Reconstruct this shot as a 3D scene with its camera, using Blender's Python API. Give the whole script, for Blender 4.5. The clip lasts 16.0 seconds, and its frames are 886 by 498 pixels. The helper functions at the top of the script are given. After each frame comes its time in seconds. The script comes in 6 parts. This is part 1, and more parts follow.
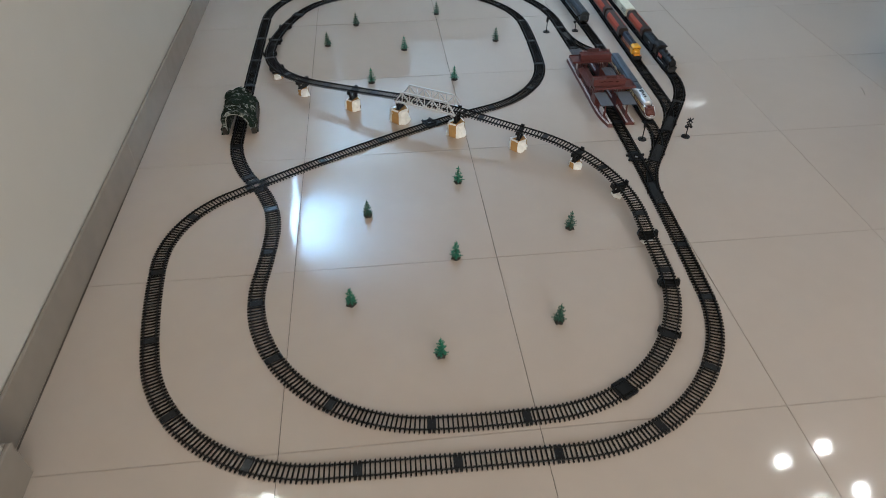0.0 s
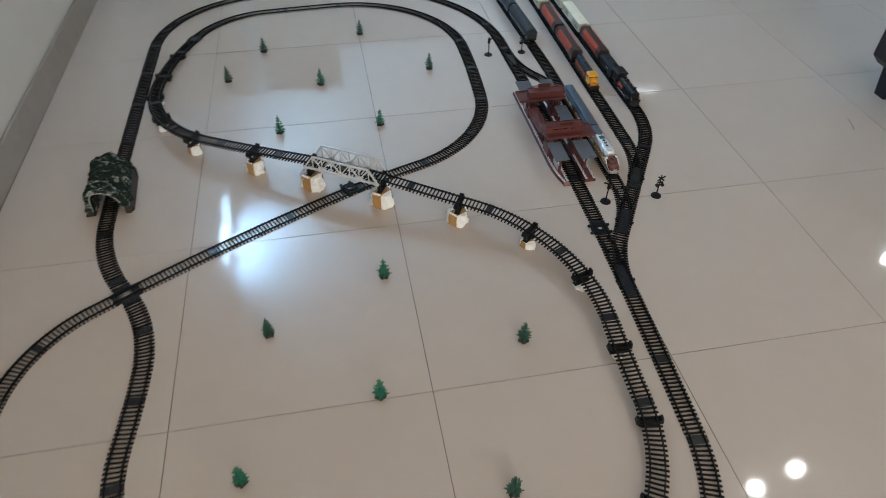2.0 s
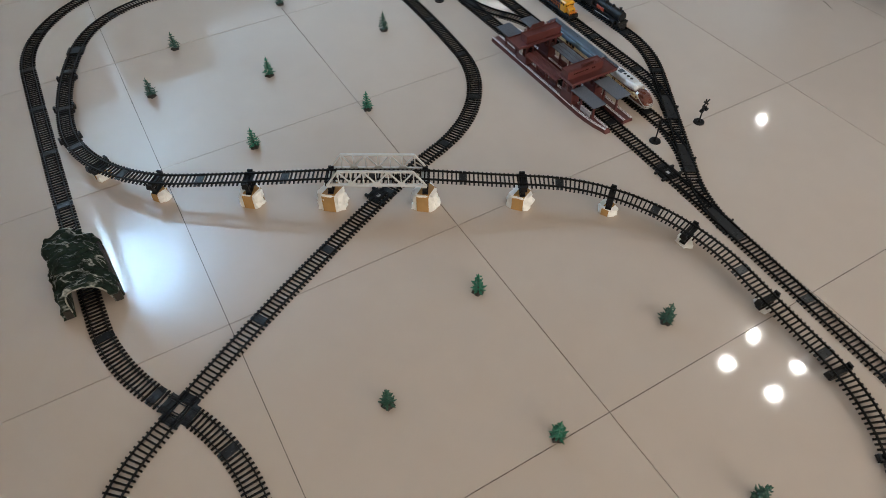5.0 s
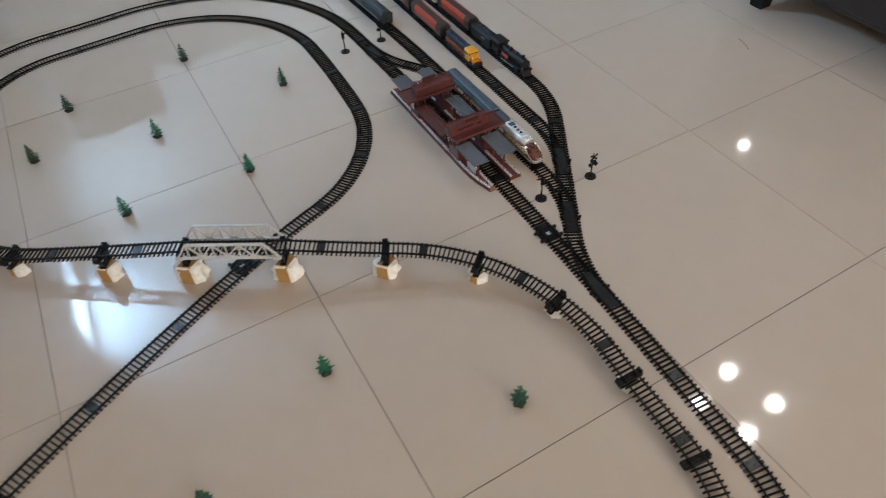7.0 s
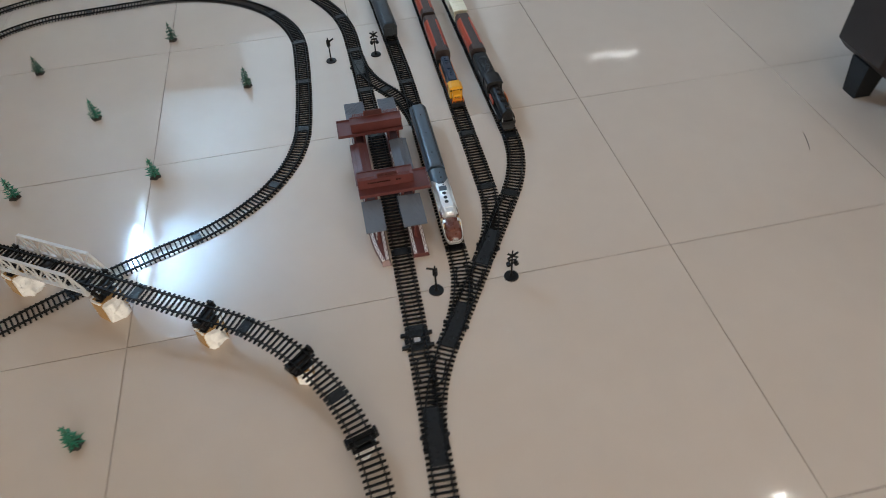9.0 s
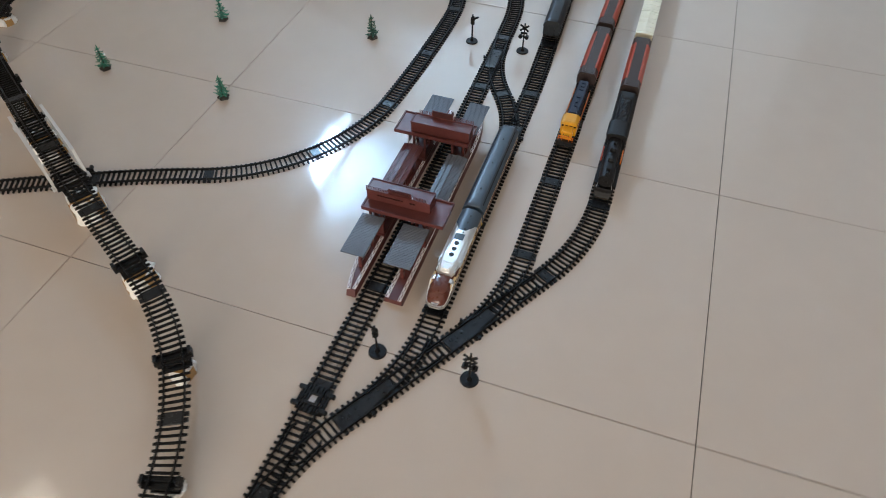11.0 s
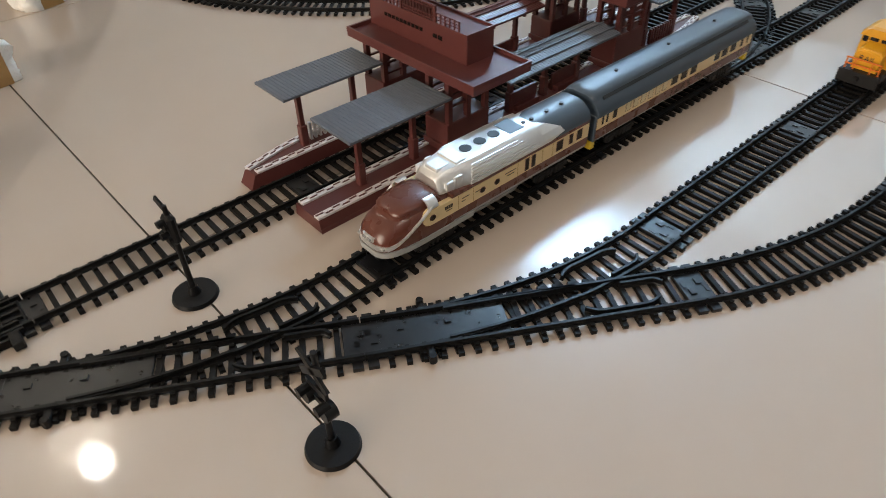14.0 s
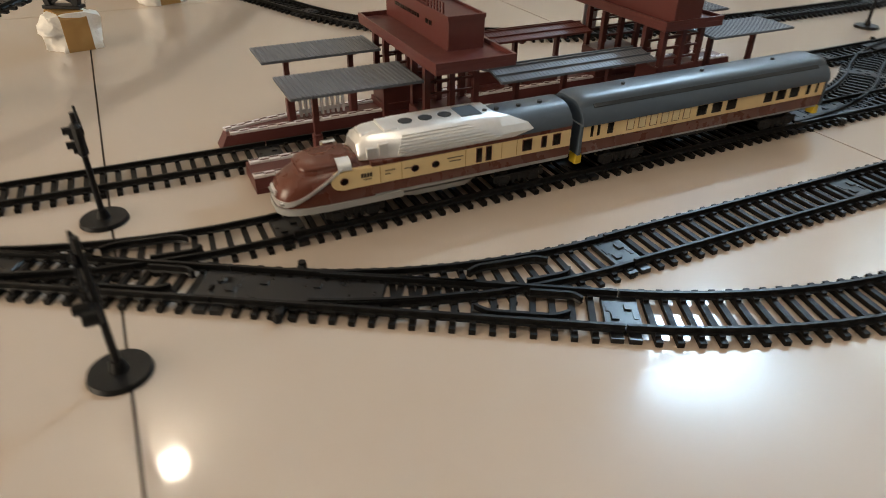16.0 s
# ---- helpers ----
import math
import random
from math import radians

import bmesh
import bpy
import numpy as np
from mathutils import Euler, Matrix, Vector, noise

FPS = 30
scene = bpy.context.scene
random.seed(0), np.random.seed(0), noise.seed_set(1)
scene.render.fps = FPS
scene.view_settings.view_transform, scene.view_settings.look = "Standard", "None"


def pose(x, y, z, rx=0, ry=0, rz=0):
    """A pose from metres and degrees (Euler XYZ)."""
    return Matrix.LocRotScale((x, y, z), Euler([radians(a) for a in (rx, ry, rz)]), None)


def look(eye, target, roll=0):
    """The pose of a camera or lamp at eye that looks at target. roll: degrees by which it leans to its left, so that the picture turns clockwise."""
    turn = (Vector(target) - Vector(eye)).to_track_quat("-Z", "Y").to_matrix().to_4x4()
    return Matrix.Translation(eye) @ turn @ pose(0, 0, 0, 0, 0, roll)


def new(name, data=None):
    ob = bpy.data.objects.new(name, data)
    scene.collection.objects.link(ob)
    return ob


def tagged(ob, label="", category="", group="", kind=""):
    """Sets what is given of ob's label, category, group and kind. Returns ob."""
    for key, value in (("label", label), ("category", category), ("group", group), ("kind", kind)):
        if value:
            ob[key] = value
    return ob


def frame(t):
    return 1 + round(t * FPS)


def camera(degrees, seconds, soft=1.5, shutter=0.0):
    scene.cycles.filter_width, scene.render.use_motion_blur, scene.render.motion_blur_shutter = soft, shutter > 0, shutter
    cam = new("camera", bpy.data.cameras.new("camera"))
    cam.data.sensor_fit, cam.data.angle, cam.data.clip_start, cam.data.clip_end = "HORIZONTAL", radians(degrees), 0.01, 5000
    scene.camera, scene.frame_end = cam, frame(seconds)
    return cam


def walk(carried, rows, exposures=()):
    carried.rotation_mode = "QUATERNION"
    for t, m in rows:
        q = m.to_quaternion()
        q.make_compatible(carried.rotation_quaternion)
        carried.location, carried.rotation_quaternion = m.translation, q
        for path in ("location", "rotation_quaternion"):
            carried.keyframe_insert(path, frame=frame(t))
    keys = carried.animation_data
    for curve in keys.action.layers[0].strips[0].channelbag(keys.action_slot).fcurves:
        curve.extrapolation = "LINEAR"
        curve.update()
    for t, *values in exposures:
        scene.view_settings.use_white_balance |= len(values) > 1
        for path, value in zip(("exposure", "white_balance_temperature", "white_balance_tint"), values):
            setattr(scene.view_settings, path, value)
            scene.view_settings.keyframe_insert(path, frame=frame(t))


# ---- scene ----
cam = camera(68.0, 16.0, soft=0.55, shutter=0.5)
PATH = [
    (0, (0.281, -0.841, 1.318), (0.443, 0.654, 0.0), -0.0),
    (0.5, (0.298, -0.698, 1.333), (0.5, 0.779, -0.001), 0.7),
    (1, (0.382, -0.549, 1.336), (0.576, 0.913, -0.015), -1.8),
    (1.5, (0.449, -0.417, 1.313), (0.641, 1.038, -0.046), 0.2),
    (2, (0.446, -0.274, 1.312), (0.727, 1.145, -0.07), 0.8),
    (2.5, (0.381, -0.155, 1.291), (0.717, 1.225, -0.117), 0.6),
    (3, (0.346, -0.075, 1.27), (0.659, 1.287, -0.16), 0.2),
    (5.3, (-0.013, 0.249, 1.218), (0.642, 1.377, -0.298), -0.9),
    (5.5, (-0.015, 0.256, 1.213), (0.625, 1.399, -0.298), -1.1),
    (6, (0.064, 0.232, 1.219), (0.689, 1.392, -0.285), -2.4),
    (6.5, (0.265, 0.178, 1.219), (0.899, 1.36, -0.265), -2.2),
    (7, (0.413, 0.159, 1.234), (1.033, 1.368, -0.233), -3.7),
    (7.5, (0.588, 0.186, 1.206), (1.232, 1.378, -0.266), -1.0),
    (8, (0.792, 0.236, 1.184), (1.318, 1.42, -0.339), -2.9),
    (8.5, (0.978, 0.257, 1.137), (1.318, 1.52, -0.376), -4.4),
    (9, (1.127, 0.295, 1.109), (1.348, 1.639, -0.355), -3.5),
    (9.5, (1.235, 0.416, 1.07), (1.367, 1.718, -0.442), -1.3),
    (10, (1.333, 0.496, 1.036), (1.261, 1.807, -0.473), -2.7),
    (10.2, (1.387, 0.512, 1.023), (1.217, 1.825, -0.476), -2.3),
    (12.3, (1.657, 0.943, 0.802), (0.99, 2.049, -0.725), 0.0),
    (12.5, (1.636, 0.974, 0.735), (0.888, 2.136, -0.711), 0.5),
    (13, (1.611, 1.03, 0.579), (0.804, 2.122, -0.89), 1.3),
    (13.5, (1.629, 1.082, 0.438), (0.679, 2.164, -0.95), 0.7),
    (14, (1.625, 1.102, 0.33), (0.499, 2.117, -0.974), -1.0),
    (14.5, (1.646, 1.124, 0.308), (0.455, 2.176, -0.906), 0.5),
    (15, (1.68, 1.15, 0.31), (0.44, 2.157, -0.894), -0.4),
    (15.5, (1.714, 1.177, 0.309), (0.398, 2.016, -0.942), 0.3),
    (16, (1.717, 1.234, 0.238), (0.212, 1.977, -0.851), 0.8),
]
walk(cam, [(t, look(eye, target, roll)) for t, eye, target, roll in PATH], [(0.0, 0.17, 5380, 4), (3.2, 0.22, 5440, 4), (5.3, 0.26, 5700, 6), (10.0, 0.24, 5760, 7), (12.5, 0.50, 5870, 8), (14.0, 0.49, 6100, 8), (15.2, 0.38, 6450, 8), (15.5, 0.40, 6620, 8), (16.0, 0.47, 6750, 8)])

# ---- light ----
room_world = bpy.data.worlds.new("room_world")
room_world.use_nodes = True
scene.world = room_world
sky = room_world.node_tree.nodes.new("ShaderNodeTexSky")
sky.sky_type, sky.sun_disc, sky.sun_elevation = "NISHITA", False, radians(35)
back = room_world.node_tree.nodes["Background"]
back.inputs["Strength"].default_value = 0.1
room_world.node_tree.links.new(sky.outputs[0], back.inputs["Color"])
scene.view_settings.exposure = 0.0


def area_lamp(name, m, sx, sy, watts, colour, spread=180):
    data = bpy.data.lights.new(name, "AREA")
    data.shape, data.size, data.size_y = "RECTANGLE", sx, sy
    data.energy, data.color, data.spread = watts, colour, radians(spread)
    ob = new(name, data)
    ob.matrix_world = m
    return ob


# daylight through the narrow clerestory window in the west wall
area_lamp("window_daylight", pose(-0.690, 4.24, 2.54, 84, 0, -90), 0.54, 0.27, 122, (0.49, 0.735, 1.0))
# soft warm fill added out of view, behind the start of the walk
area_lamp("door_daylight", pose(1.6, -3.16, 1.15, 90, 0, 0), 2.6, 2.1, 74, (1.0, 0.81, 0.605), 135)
# warm ceiling downlights
for lx, ly, w in ((2.853, 1.319, 2.0), (3.185, 1.389, 2.0), (3.258, 1.056, 2.0), (2.947, 0.998, 2.0), (5.13, 3.08, 1.2)):
    data = bpy.data.lights.new("downlight_glow", "AREA")
    data.shape, data.size, data.energy, data.color = "DISK", 0.06, w, (1.0, 0.88, 0.74)
    lamp = new("downlight_glow", data)
    lamp.location = (lx, ly, 2.735)


# ---- materials ----
def material(name, colour, rough=0.5, metal=0.0, spec=0.5, vary=0.12, scale=40.0, bump=0.0, bump_scale=200.0, coat=0.0, second=None, rnd=0.0, rough_vary=0.08, coat_rough=0.08):
    """A surface with variation at two scales, roughness wear and fine relief."""
    mat = bpy.data.materials.new(name)
    mat.use_nodes = True
    nt = mat.node_tree
    bsdf = nt.nodes["Principled BSDF"]
    link = nt.links.new
    coords = nt.nodes.new("ShaderNodeTexCoord")
    coarse = nt.nodes.new("ShaderNodeTexNoise")
    coarse.inputs["Scale"].default_value, coarse.inputs["Detail"].default_value = scale * 0.22, 4
    fine = nt.nodes.new("ShaderNodeTexNoise")
    fine.inputs["Scale"].default_value, fine.inputs["Detail"].default_value = scale, 5
    link(coords.outputs["Object"], coarse.inputs["Vector"])
    link(coords.outputs["Object"], fine.inputs["Vector"])
    both = nt.nodes.new("ShaderNodeMix")
    both.data_type = "FLOAT"
    both.inputs["Factor"].default_value = 0.5
    link(coarse.outputs["Fac"], both.inputs["A"])
    link(fine.outputs["Fac"], both.inputs["B"])
    ramp = nt.nodes.new("ShaderNodeValToRGB")
    ramp.color_ramp.elements[0].position, ramp.color_ramp.elements[1].position = 0.3, 0.7
    low = [c * (1 - vary) for c in colour]
    high = list(second) if second else [min(1, c * (1 + vary)) for c in colour]
    ramp.color_ramp.elements[0].color, ramp.color_ramp.elements[1].color = (*low, 1), (*high, 1)
    link(both.outputs["Result"], ramp.inputs["Fac"])
    out = ramp.outputs["Color"]
    if rnd:
        info = nt.nodes.new("ShaderNodeObjectInfo")
        span = nt.nodes.new("ShaderNodeMapRange")
        span.inputs["To Min"].default_value, span.inputs["To Max"].default_value = 1 - rnd, 1 + rnd
        link(info.outputs["Random"], span.inputs["Value"])
        hsv = nt.nodes.new("ShaderNodeHueSaturation")
        link(span.outputs["Result"], hsv.inputs["Value"])
        link(out, hsv.inputs["Color"])
        out = hsv.outputs["Color"]
    link(out, bsdf.inputs["Base Color"])
    wear = nt.nodes.new("ShaderNodeMapRange")
    wear.inputs["To Min"].default_value, wear.inputs["To Max"].default_value = max(0.02, rough - rough_vary), min(1, rough + rough_vary)
    link(fine.outputs["Fac"], wear.inputs["Value"])
    link(wear.outputs["Result"], bsdf.inputs["Roughness"])
    bsdf.inputs["Metallic"].default_value = metal
    bsdf.inputs["Specular IOR Level"].default_value = spec
    bsdf.inputs["Coat Weight"].default_value = coat
    bsdf.inputs["Coat Roughness"].default_value = coat_rough
    if bump:
        grain = nt.nodes.new("ShaderNodeTexNoise")
        grain.inputs["Scale"].default_value, grain.inputs["Detail"].default_value = bump_scale, 3
        link(coords.outputs["Object"], grain.inputs["Vector"])
        relief = nt.nodes.new("ShaderNodeBump")
        relief.inputs["Strength"].default_value, relief.inputs["Distance"].default_value = bump, 0.001
        link(grain.outputs["Fac"], relief.inputs["Height"])
        link(relief.outputs["Normal"], bsdf.inputs["Normal"])
    return mat


def glowing(name, colour, strength):
    mat = bpy.data.materials.new(name)
    mat.use_nodes = True
    bsdf = mat.node_tree.nodes["Principled BSDF"]
    bsdf.inputs["Base Color"].default_value = (*colour, 1)
    bsdf.inputs["Emission Color"].default_value = (*colour, 1)
    bsdf.inputs["Emission Strength"].default_value = strength
    return mat


def dry_brushed(name):
    """Black-green rock plastic with pale paint dragged over its ridges in slanting veins."""
    mat = material(name, (0.008, 0.017, 0.011), 0.7, vary=0.6, scale=60, second=(0.018, 0.032, 0.024), bump=0.9, bump_scale=170, spec=0.15)
    nt = mat.node_tree
    link = nt.links.new
    bsdf = nt.nodes["Principled BSDF"]
    base = bsdf.inputs["Base Color"].links[0].from_socket
    coords = nt.nodes.new("ShaderNodeTexCoord")
    turned = nt.nodes.new("ShaderNodeMapping")
    turned.inputs["Rotation"].default_value = (0, 0, 0)
    turned.inputs["Scale"].default_value = (17, 74, 15)
    link(coords.outputs["Object"], turned.inputs["Vector"])
    warp = nt.nodes.new("ShaderNodeTexNoise")
    warp.inputs["Scale"].default_value, warp.inputs["Detail"].default_value = 1.1, 4
    link(turned.outputs[0], warp.inputs["Vector"])
    bent = nt.nodes.new("ShaderNodeVectorMath")
    bent.operation = "MULTIPLY_ADD"
    link(warp.outputs["Color"], bent.inputs[0])
    bent.inputs[1].default_value = (0.9, 0.9, 0.9)
    link(turned.outputs[0], bent.inputs[2])
    cells = nt.nodes.new("ShaderNodeTexVoronoi")
    cells.feature = "DISTANCE_TO_EDGE"
    cells.inputs["Scale"].default_value = 1.25
    link(bent.outputs[0], cells.inputs["Vector"])
    vein = nt.nodes.new("ShaderNodeMapRange")
    vein.inputs["From Min"].default_value, vein.inputs["From Max"].default_value = 0.085, 0.02
    link(cells.outputs["Distance"], vein.inputs["Value"])
    patch = nt.nodes.new("ShaderNodeTexNoise")
    patch.inputs["Scale"].default_value, patch.inputs["Detail"].default_value = 34, 5
    link(coords.outputs["Object"], patch.inputs["Vector"])
    keep = nt.nodes.new("ShaderNodeMapRange")
    keep.inputs["From Min"].default_value, keep.inputs["From Max"].default_value = 0.46, 0.60
    link(patch.outputs["Fac"], keep.inputs["Value"])
    mask = nt.nodes.new("ShaderNodeMath")
    mask.operation = "MULTIPLY"
    link(vein.outputs["Result"], mask.inputs[0])
    link(keep.outputs["Result"], mask.inputs[1])
    mix = nt.nodes.new("ShaderNodeMix")
    mix.data_type = "RGBA"
    link(mask.outputs[0], mix.inputs[0])
    link(base, mix.inputs[6])
    mix.inputs[7].default_value = (0.33, 0.34, 0.31, 1)
    link(mix.outputs[2], bsdf.inputs["Base Color"])
    return mat


TILE = material("polished_cream_tile", (0.482, 0.400, 0.330), 0.34, vary=0.022, scale=16, spec=0.08, rnd=0.015, rough_vary=0.07, coat=1.0, coat_rough=0.054)
TILE.node_tree.nodes["Principled BSDF"].inputs["Coat IOR"].default_value = 1.62
GROUT = material("dark_grout", (0.05, 0.042, 0.036), 0.9, vary=0.3, scale=9, second=(0.19, 0.16, 0.13), spec=0.2)
WALL = material("cream_wall_paint", (0.60, 0.565, 0.510), 0.6, vary=0.03, scale=6, bump=0.15, bump_scale=300)
CEILING = material("white_ceiling_paint", (0.80, 0.79, 0.77), 0.7, vary=0.02, scale=5)
SKIRTING = material("taupe_skirting_tile", (0.27, 0.235, 0.195), 0.22, vary=0.08, scale=14)
BLACK = material("black_track_plastic", (0.0052, 0.0051, 0.0056), 0.44, spec=0.24, vary=0.25, scale=160, rnd=0.12, bump=0.1, bump_scale=900)
SLEEPER = material("brown_black_sleeper_plastic", (0.0056, 0.0050, 0.0048), 0.48, spec=0.16, vary=0.25, scale=200, rnd=0.2, bump=0.15, bump_scale=900)
RAIL = material("black_rail_plastic", (0.0044, 0.0045, 0.0049), 0.40, spec=0.22, vary=0.2, scale=150, rnd=0.1)
PLATE = material("black_joint_plate", (0.0052, 0.0057, 0.0072), 0.30, spec=0.42, vary=0.2, scale=150, rnd=0.15)
FOAM = material("white_foam", (0.87, 0.85, 0.81), 0.9, vary=0.08, scale=180, bump=0.9, bump_scale=500, spec=0.2)
TAPE = material("brown_packing_tape", (0.40, 0.235, 0.085), 0.22, vary=0.1, scale=60)
BRIDGE = material("pale_grey_bridge_plastic", (0.50, 0.49, 0.475), 0.42, vary=0.06, scale=150, bump=0.1, bump_scale=700)
ROCK = dry_brushed("painted_rock")
ROCK_EDGE = material("pale_rock_streaks", (0.30, 0.29, 0.25), 0.6, vary=0.4, scale=200, bump=0.5, bump_scale=300)
LEAF_DARK = material("dark_green_plastic_needles", (0.016, 0.070, 0.040), 0.45, vary=0.5, scale=260)
LEAF_BRIGHT = material("bright_green_plastic_needles", (0.018, 0.140, 0.078), 0.42, vary=0.5, scale=260)
BASE = material("dark_brown_tree_base", (0.022, 0.017, 0.013), 0.6, vary=0.4, scale=160, bump=0.5, bump_scale=400)
STATION = material("maroon_station_plastic", (0.098, 0.029, 0.026), 0.36, spec=0.42, vary=0.1, scale=90)
STATION_DARK = material("shaded_maroon_lattice", (0.050, 0.017, 0.016), 0.5, spec=0.3, vary=0.15, scale=90)
STATION_GREY = material("slate_grey_canopy_plastic", (0.098, 0.108, 0.130), 0.44, spec=0.42, vary=0.08, scale=90)
KERB = material("white_painted_edging", (0.70, 0.66, 0.66), 0.5, vary=0.15, scale=200)
POSTER = material("pale_lattice_panel", (0.55, 0.53, 0.55), 0.5, vary=0.1, scale=300)
BROWN = material("chestnut_brown_paint", (0.100, 0.030, 0.019), 0.28, vary=0.08, scale=70, coat=0.1)
CREAM = material("cream_yellow_paint", (0.70, 0.53, 0.28), 0.38, vary=0.06, scale=90)
ROOF = material("blue_grey_roof_plastic", (0.060, 0.082, 0.110), 0.36, spec=0.46, vary=0.12, scale=70)
ROOF_DARK = material("dark_grey_roof_plastic", (0.020, 0.024, 0.029), 0.46, spec=0.34, vary=0.15, scale=70)
SILVER = material("silver_plated_plastic", (0.88, 0.885, 0.89), 0.38, metal=0.85, vary=0.05, scale=120, rough_vary=0.08, bump=0.12, bump_scale=260)
PALE = material("pale_grey_skirt_plastic", (0.30, 0.30, 0.295), 0.35, vary=0.08, scale=100)
GLASS = material("dark_window", (0.010, 0.008, 0.007), 0.16, spec=0.3, vary=0.2, scale=120)
BLIND = material("cream_window_blind", (0.66, 0.55, 0.33), 0.5, vary=0.12, scale=300)
YELLOW = material("yellow_plastic", (0.62, 0.43, 0.03), 0.35, vary=0.08, scale=120)
CAB_YELLOW = material("cab_yellow_paint", (0.66, 0.315, 0.010), 0.34, vary=0.08, scale=120)
ORANGE = material("orange_paint", (0.62, 0.15, 0.015), 0.32, vary=0.08, scale=120)
BLUE = material("dark_blue_paint", (0.018, 0.027, 0.050), 0.42, spec=0.35, vary=0.15, scale=120)
STEAM = material("black_locomotive_plastic", (0.0105, 0.0100, 0.0105), 0.5, spec=0.26, vary=0.25, scale=120)
RED = material("red_wagon_paint", (0.36, 0.052, 0.022), 0.38, vary=0.1, scale=90)
WAGON_DARK = material("dark_brown_wagon_plastic", (0.035, 0.022, 0.019), 0.42, vary=0.2, scale=90)
WAGON_CREAM = material("ivory_wagon_plastic", (0.70, 0.65, 0.50), 0.42, vary=0.05, scale=90)
SOFA = material("dark_brown_leather", (0.022, 0.017, 0.015), 0.55, spec=0.25, vary=0.2, scale=30, bump=0.5, bump_scale=350)
SOFA_LEG = material("black_wooden_leg", (0.006, 0.006, 0.006), 0.5, spec=0.2, vary=0.2, scale=60)
LAMP_GLASS = glowing("lamp_glow", (1.0, 0.9, 0.75), 60.0)
TUBE_GLASS = glowing("tube_glow", (1.0, 0.95, 0.86), 8.0)
LAMP_RIM = material("white_lamp_rim", (0.8, 0.8, 0.78), 0.4, vary=0.03)
CABINET = material("grey_beige_laminate", (0.40, 0.385, 0.36), 0.4, vary=0.05, scale=12)
INK = material("dark_print", (0.05, 0.035, 0.02), 0.5, vary=0.1)


# ---- builders ----
def thing(name, m, label, category, group="", kind=""):
    ob = new(name)
    ob.empty_display_size = 0.02
    ob.matrix_world = m
    return tagged(ob, label, category, group, kind)


def mesh_of(name, bm, mat, smooth=False):
    data = bpy.data.meshes.new(name)
    bmesh.ops.recalc_face_normals(bm, faces=bm.faces)
    bm.to_mesh(data)
    bm.free()
    data.materials.append(mat)
    if smooth:
        data.polygons.foreach_set("use_smooth", [True] * len(data.polygons))
        data.set_sharp_from_angle(angle=radians(38))
    return data


def place(name, data, parent, m=None, label=""):
    ob = new(name, data)
    if parent is not None:
        ob.parent = parent
    if m is not None:
        ob.matrix_basis = m
    return tagged(ob, label)


def part(name, bm, mat, parent, label="", m=None, smooth=False):
    return place(name, mesh_of(name, bm, mat, smooth), parent, m, label)


def box(bm, x0, x1, y0, y1, z0, z1, bevel=0.0, m=None):
    made = bmesh.ops.create_cube(bm, size=1.0)["verts"]
    bmesh.ops.transform(bm, matrix=Matrix.LocRotScale(((x0 + x1) / 2, (y0 + y1) / 2, (z0 + z1) / 2), None, (abs(x1 - x0), abs(y1 - y0), abs(z1 - z0))), verts=made)
    if bevel:
        edges = list({e for v in made for e in v.link_edges})
        res = bmesh.ops.bevel(bm, geom=edges, offset=bevel, segments=1, affect="EDGES", profile=0.5)
        made = list({v for f in res["faces"] for v in f.verts} | {v for v in made if v.is_valid})
    if m is not None:
        bmesh.ops.transform(bm, matrix=m, verts=made)
    return made


def solid(bm, outline, z0, z1, m=None):
    """A prism on an outline of (x, y)."""
    low = [bm.verts.new((x, y, z0)) for x, y in outline]
    high = [bm.verts.new((x, y, z1)) for x, y in outline]
    n = len(outline)
    bm.faces.new(low[::-1]), bm.faces.new(high)
    for i in range(n):
        bm.faces.new((low[i], low[(i + 1) % n], high[(i + 1) % n], high[i]))
    if m is not None:
        bmesh.ops.transform(bm, matrix=m, verts=low + high)


def rod(bm, a, b, r, seg=8, r2=None):
    a, b = Vector(a), Vector(b)
    d = b - a
    made = bmesh.ops.create_cone(bm, cap_ends=True, segments=seg, radius1=r, radius2=r if r2 is None else r2, depth=d.length)["verts"]
    bmesh.ops.transform(bm, matrix=Matrix.Translation((a + b) / 2) @ d.to_track_quat("Z", "Y").to_matrix().to_4x4(), verts=made)
    return made


def bar(bm, a, b, w, h):
    """A square bar from a to b."""
    a, b = Vector(a), Vector(b)
    d = b - a
    made = bmesh.ops.create_cube(bm, size=1.0)["verts"]
    side = d.cross(Vector((0, 0, 1)))
    side = side.normalized() if side.length > 1e-6 else Vector((1, 0, 0))
    up = side.cross(d).normalized()
    m = Matrix.Identity(4)
    for i, v in enumerate((side * w, d, up * h)):
        for k in range(3):
            m[k][i] = v[k]
    bmesh.ops.transform(bm, matrix=Matrix.Translation((a + b) / 2) @ m, verts=made)
    return made


def loft(bm, sections):
    """A skin over sections of equally many (x, y, z), closed across the ends."""
    rings = [[bm.verts.new(p) for p in s] for s in sections]
    n = len(rings[0])
    for a, b in zip(rings, rings[1:]):
        for i in range(n):
            j = (i + 1) % n
            bm.faces.new((a[i], a[j], b[j], b[i]))
    bm.faces.new(rings[0][::-1]), bm.faces.new(rings[-1])


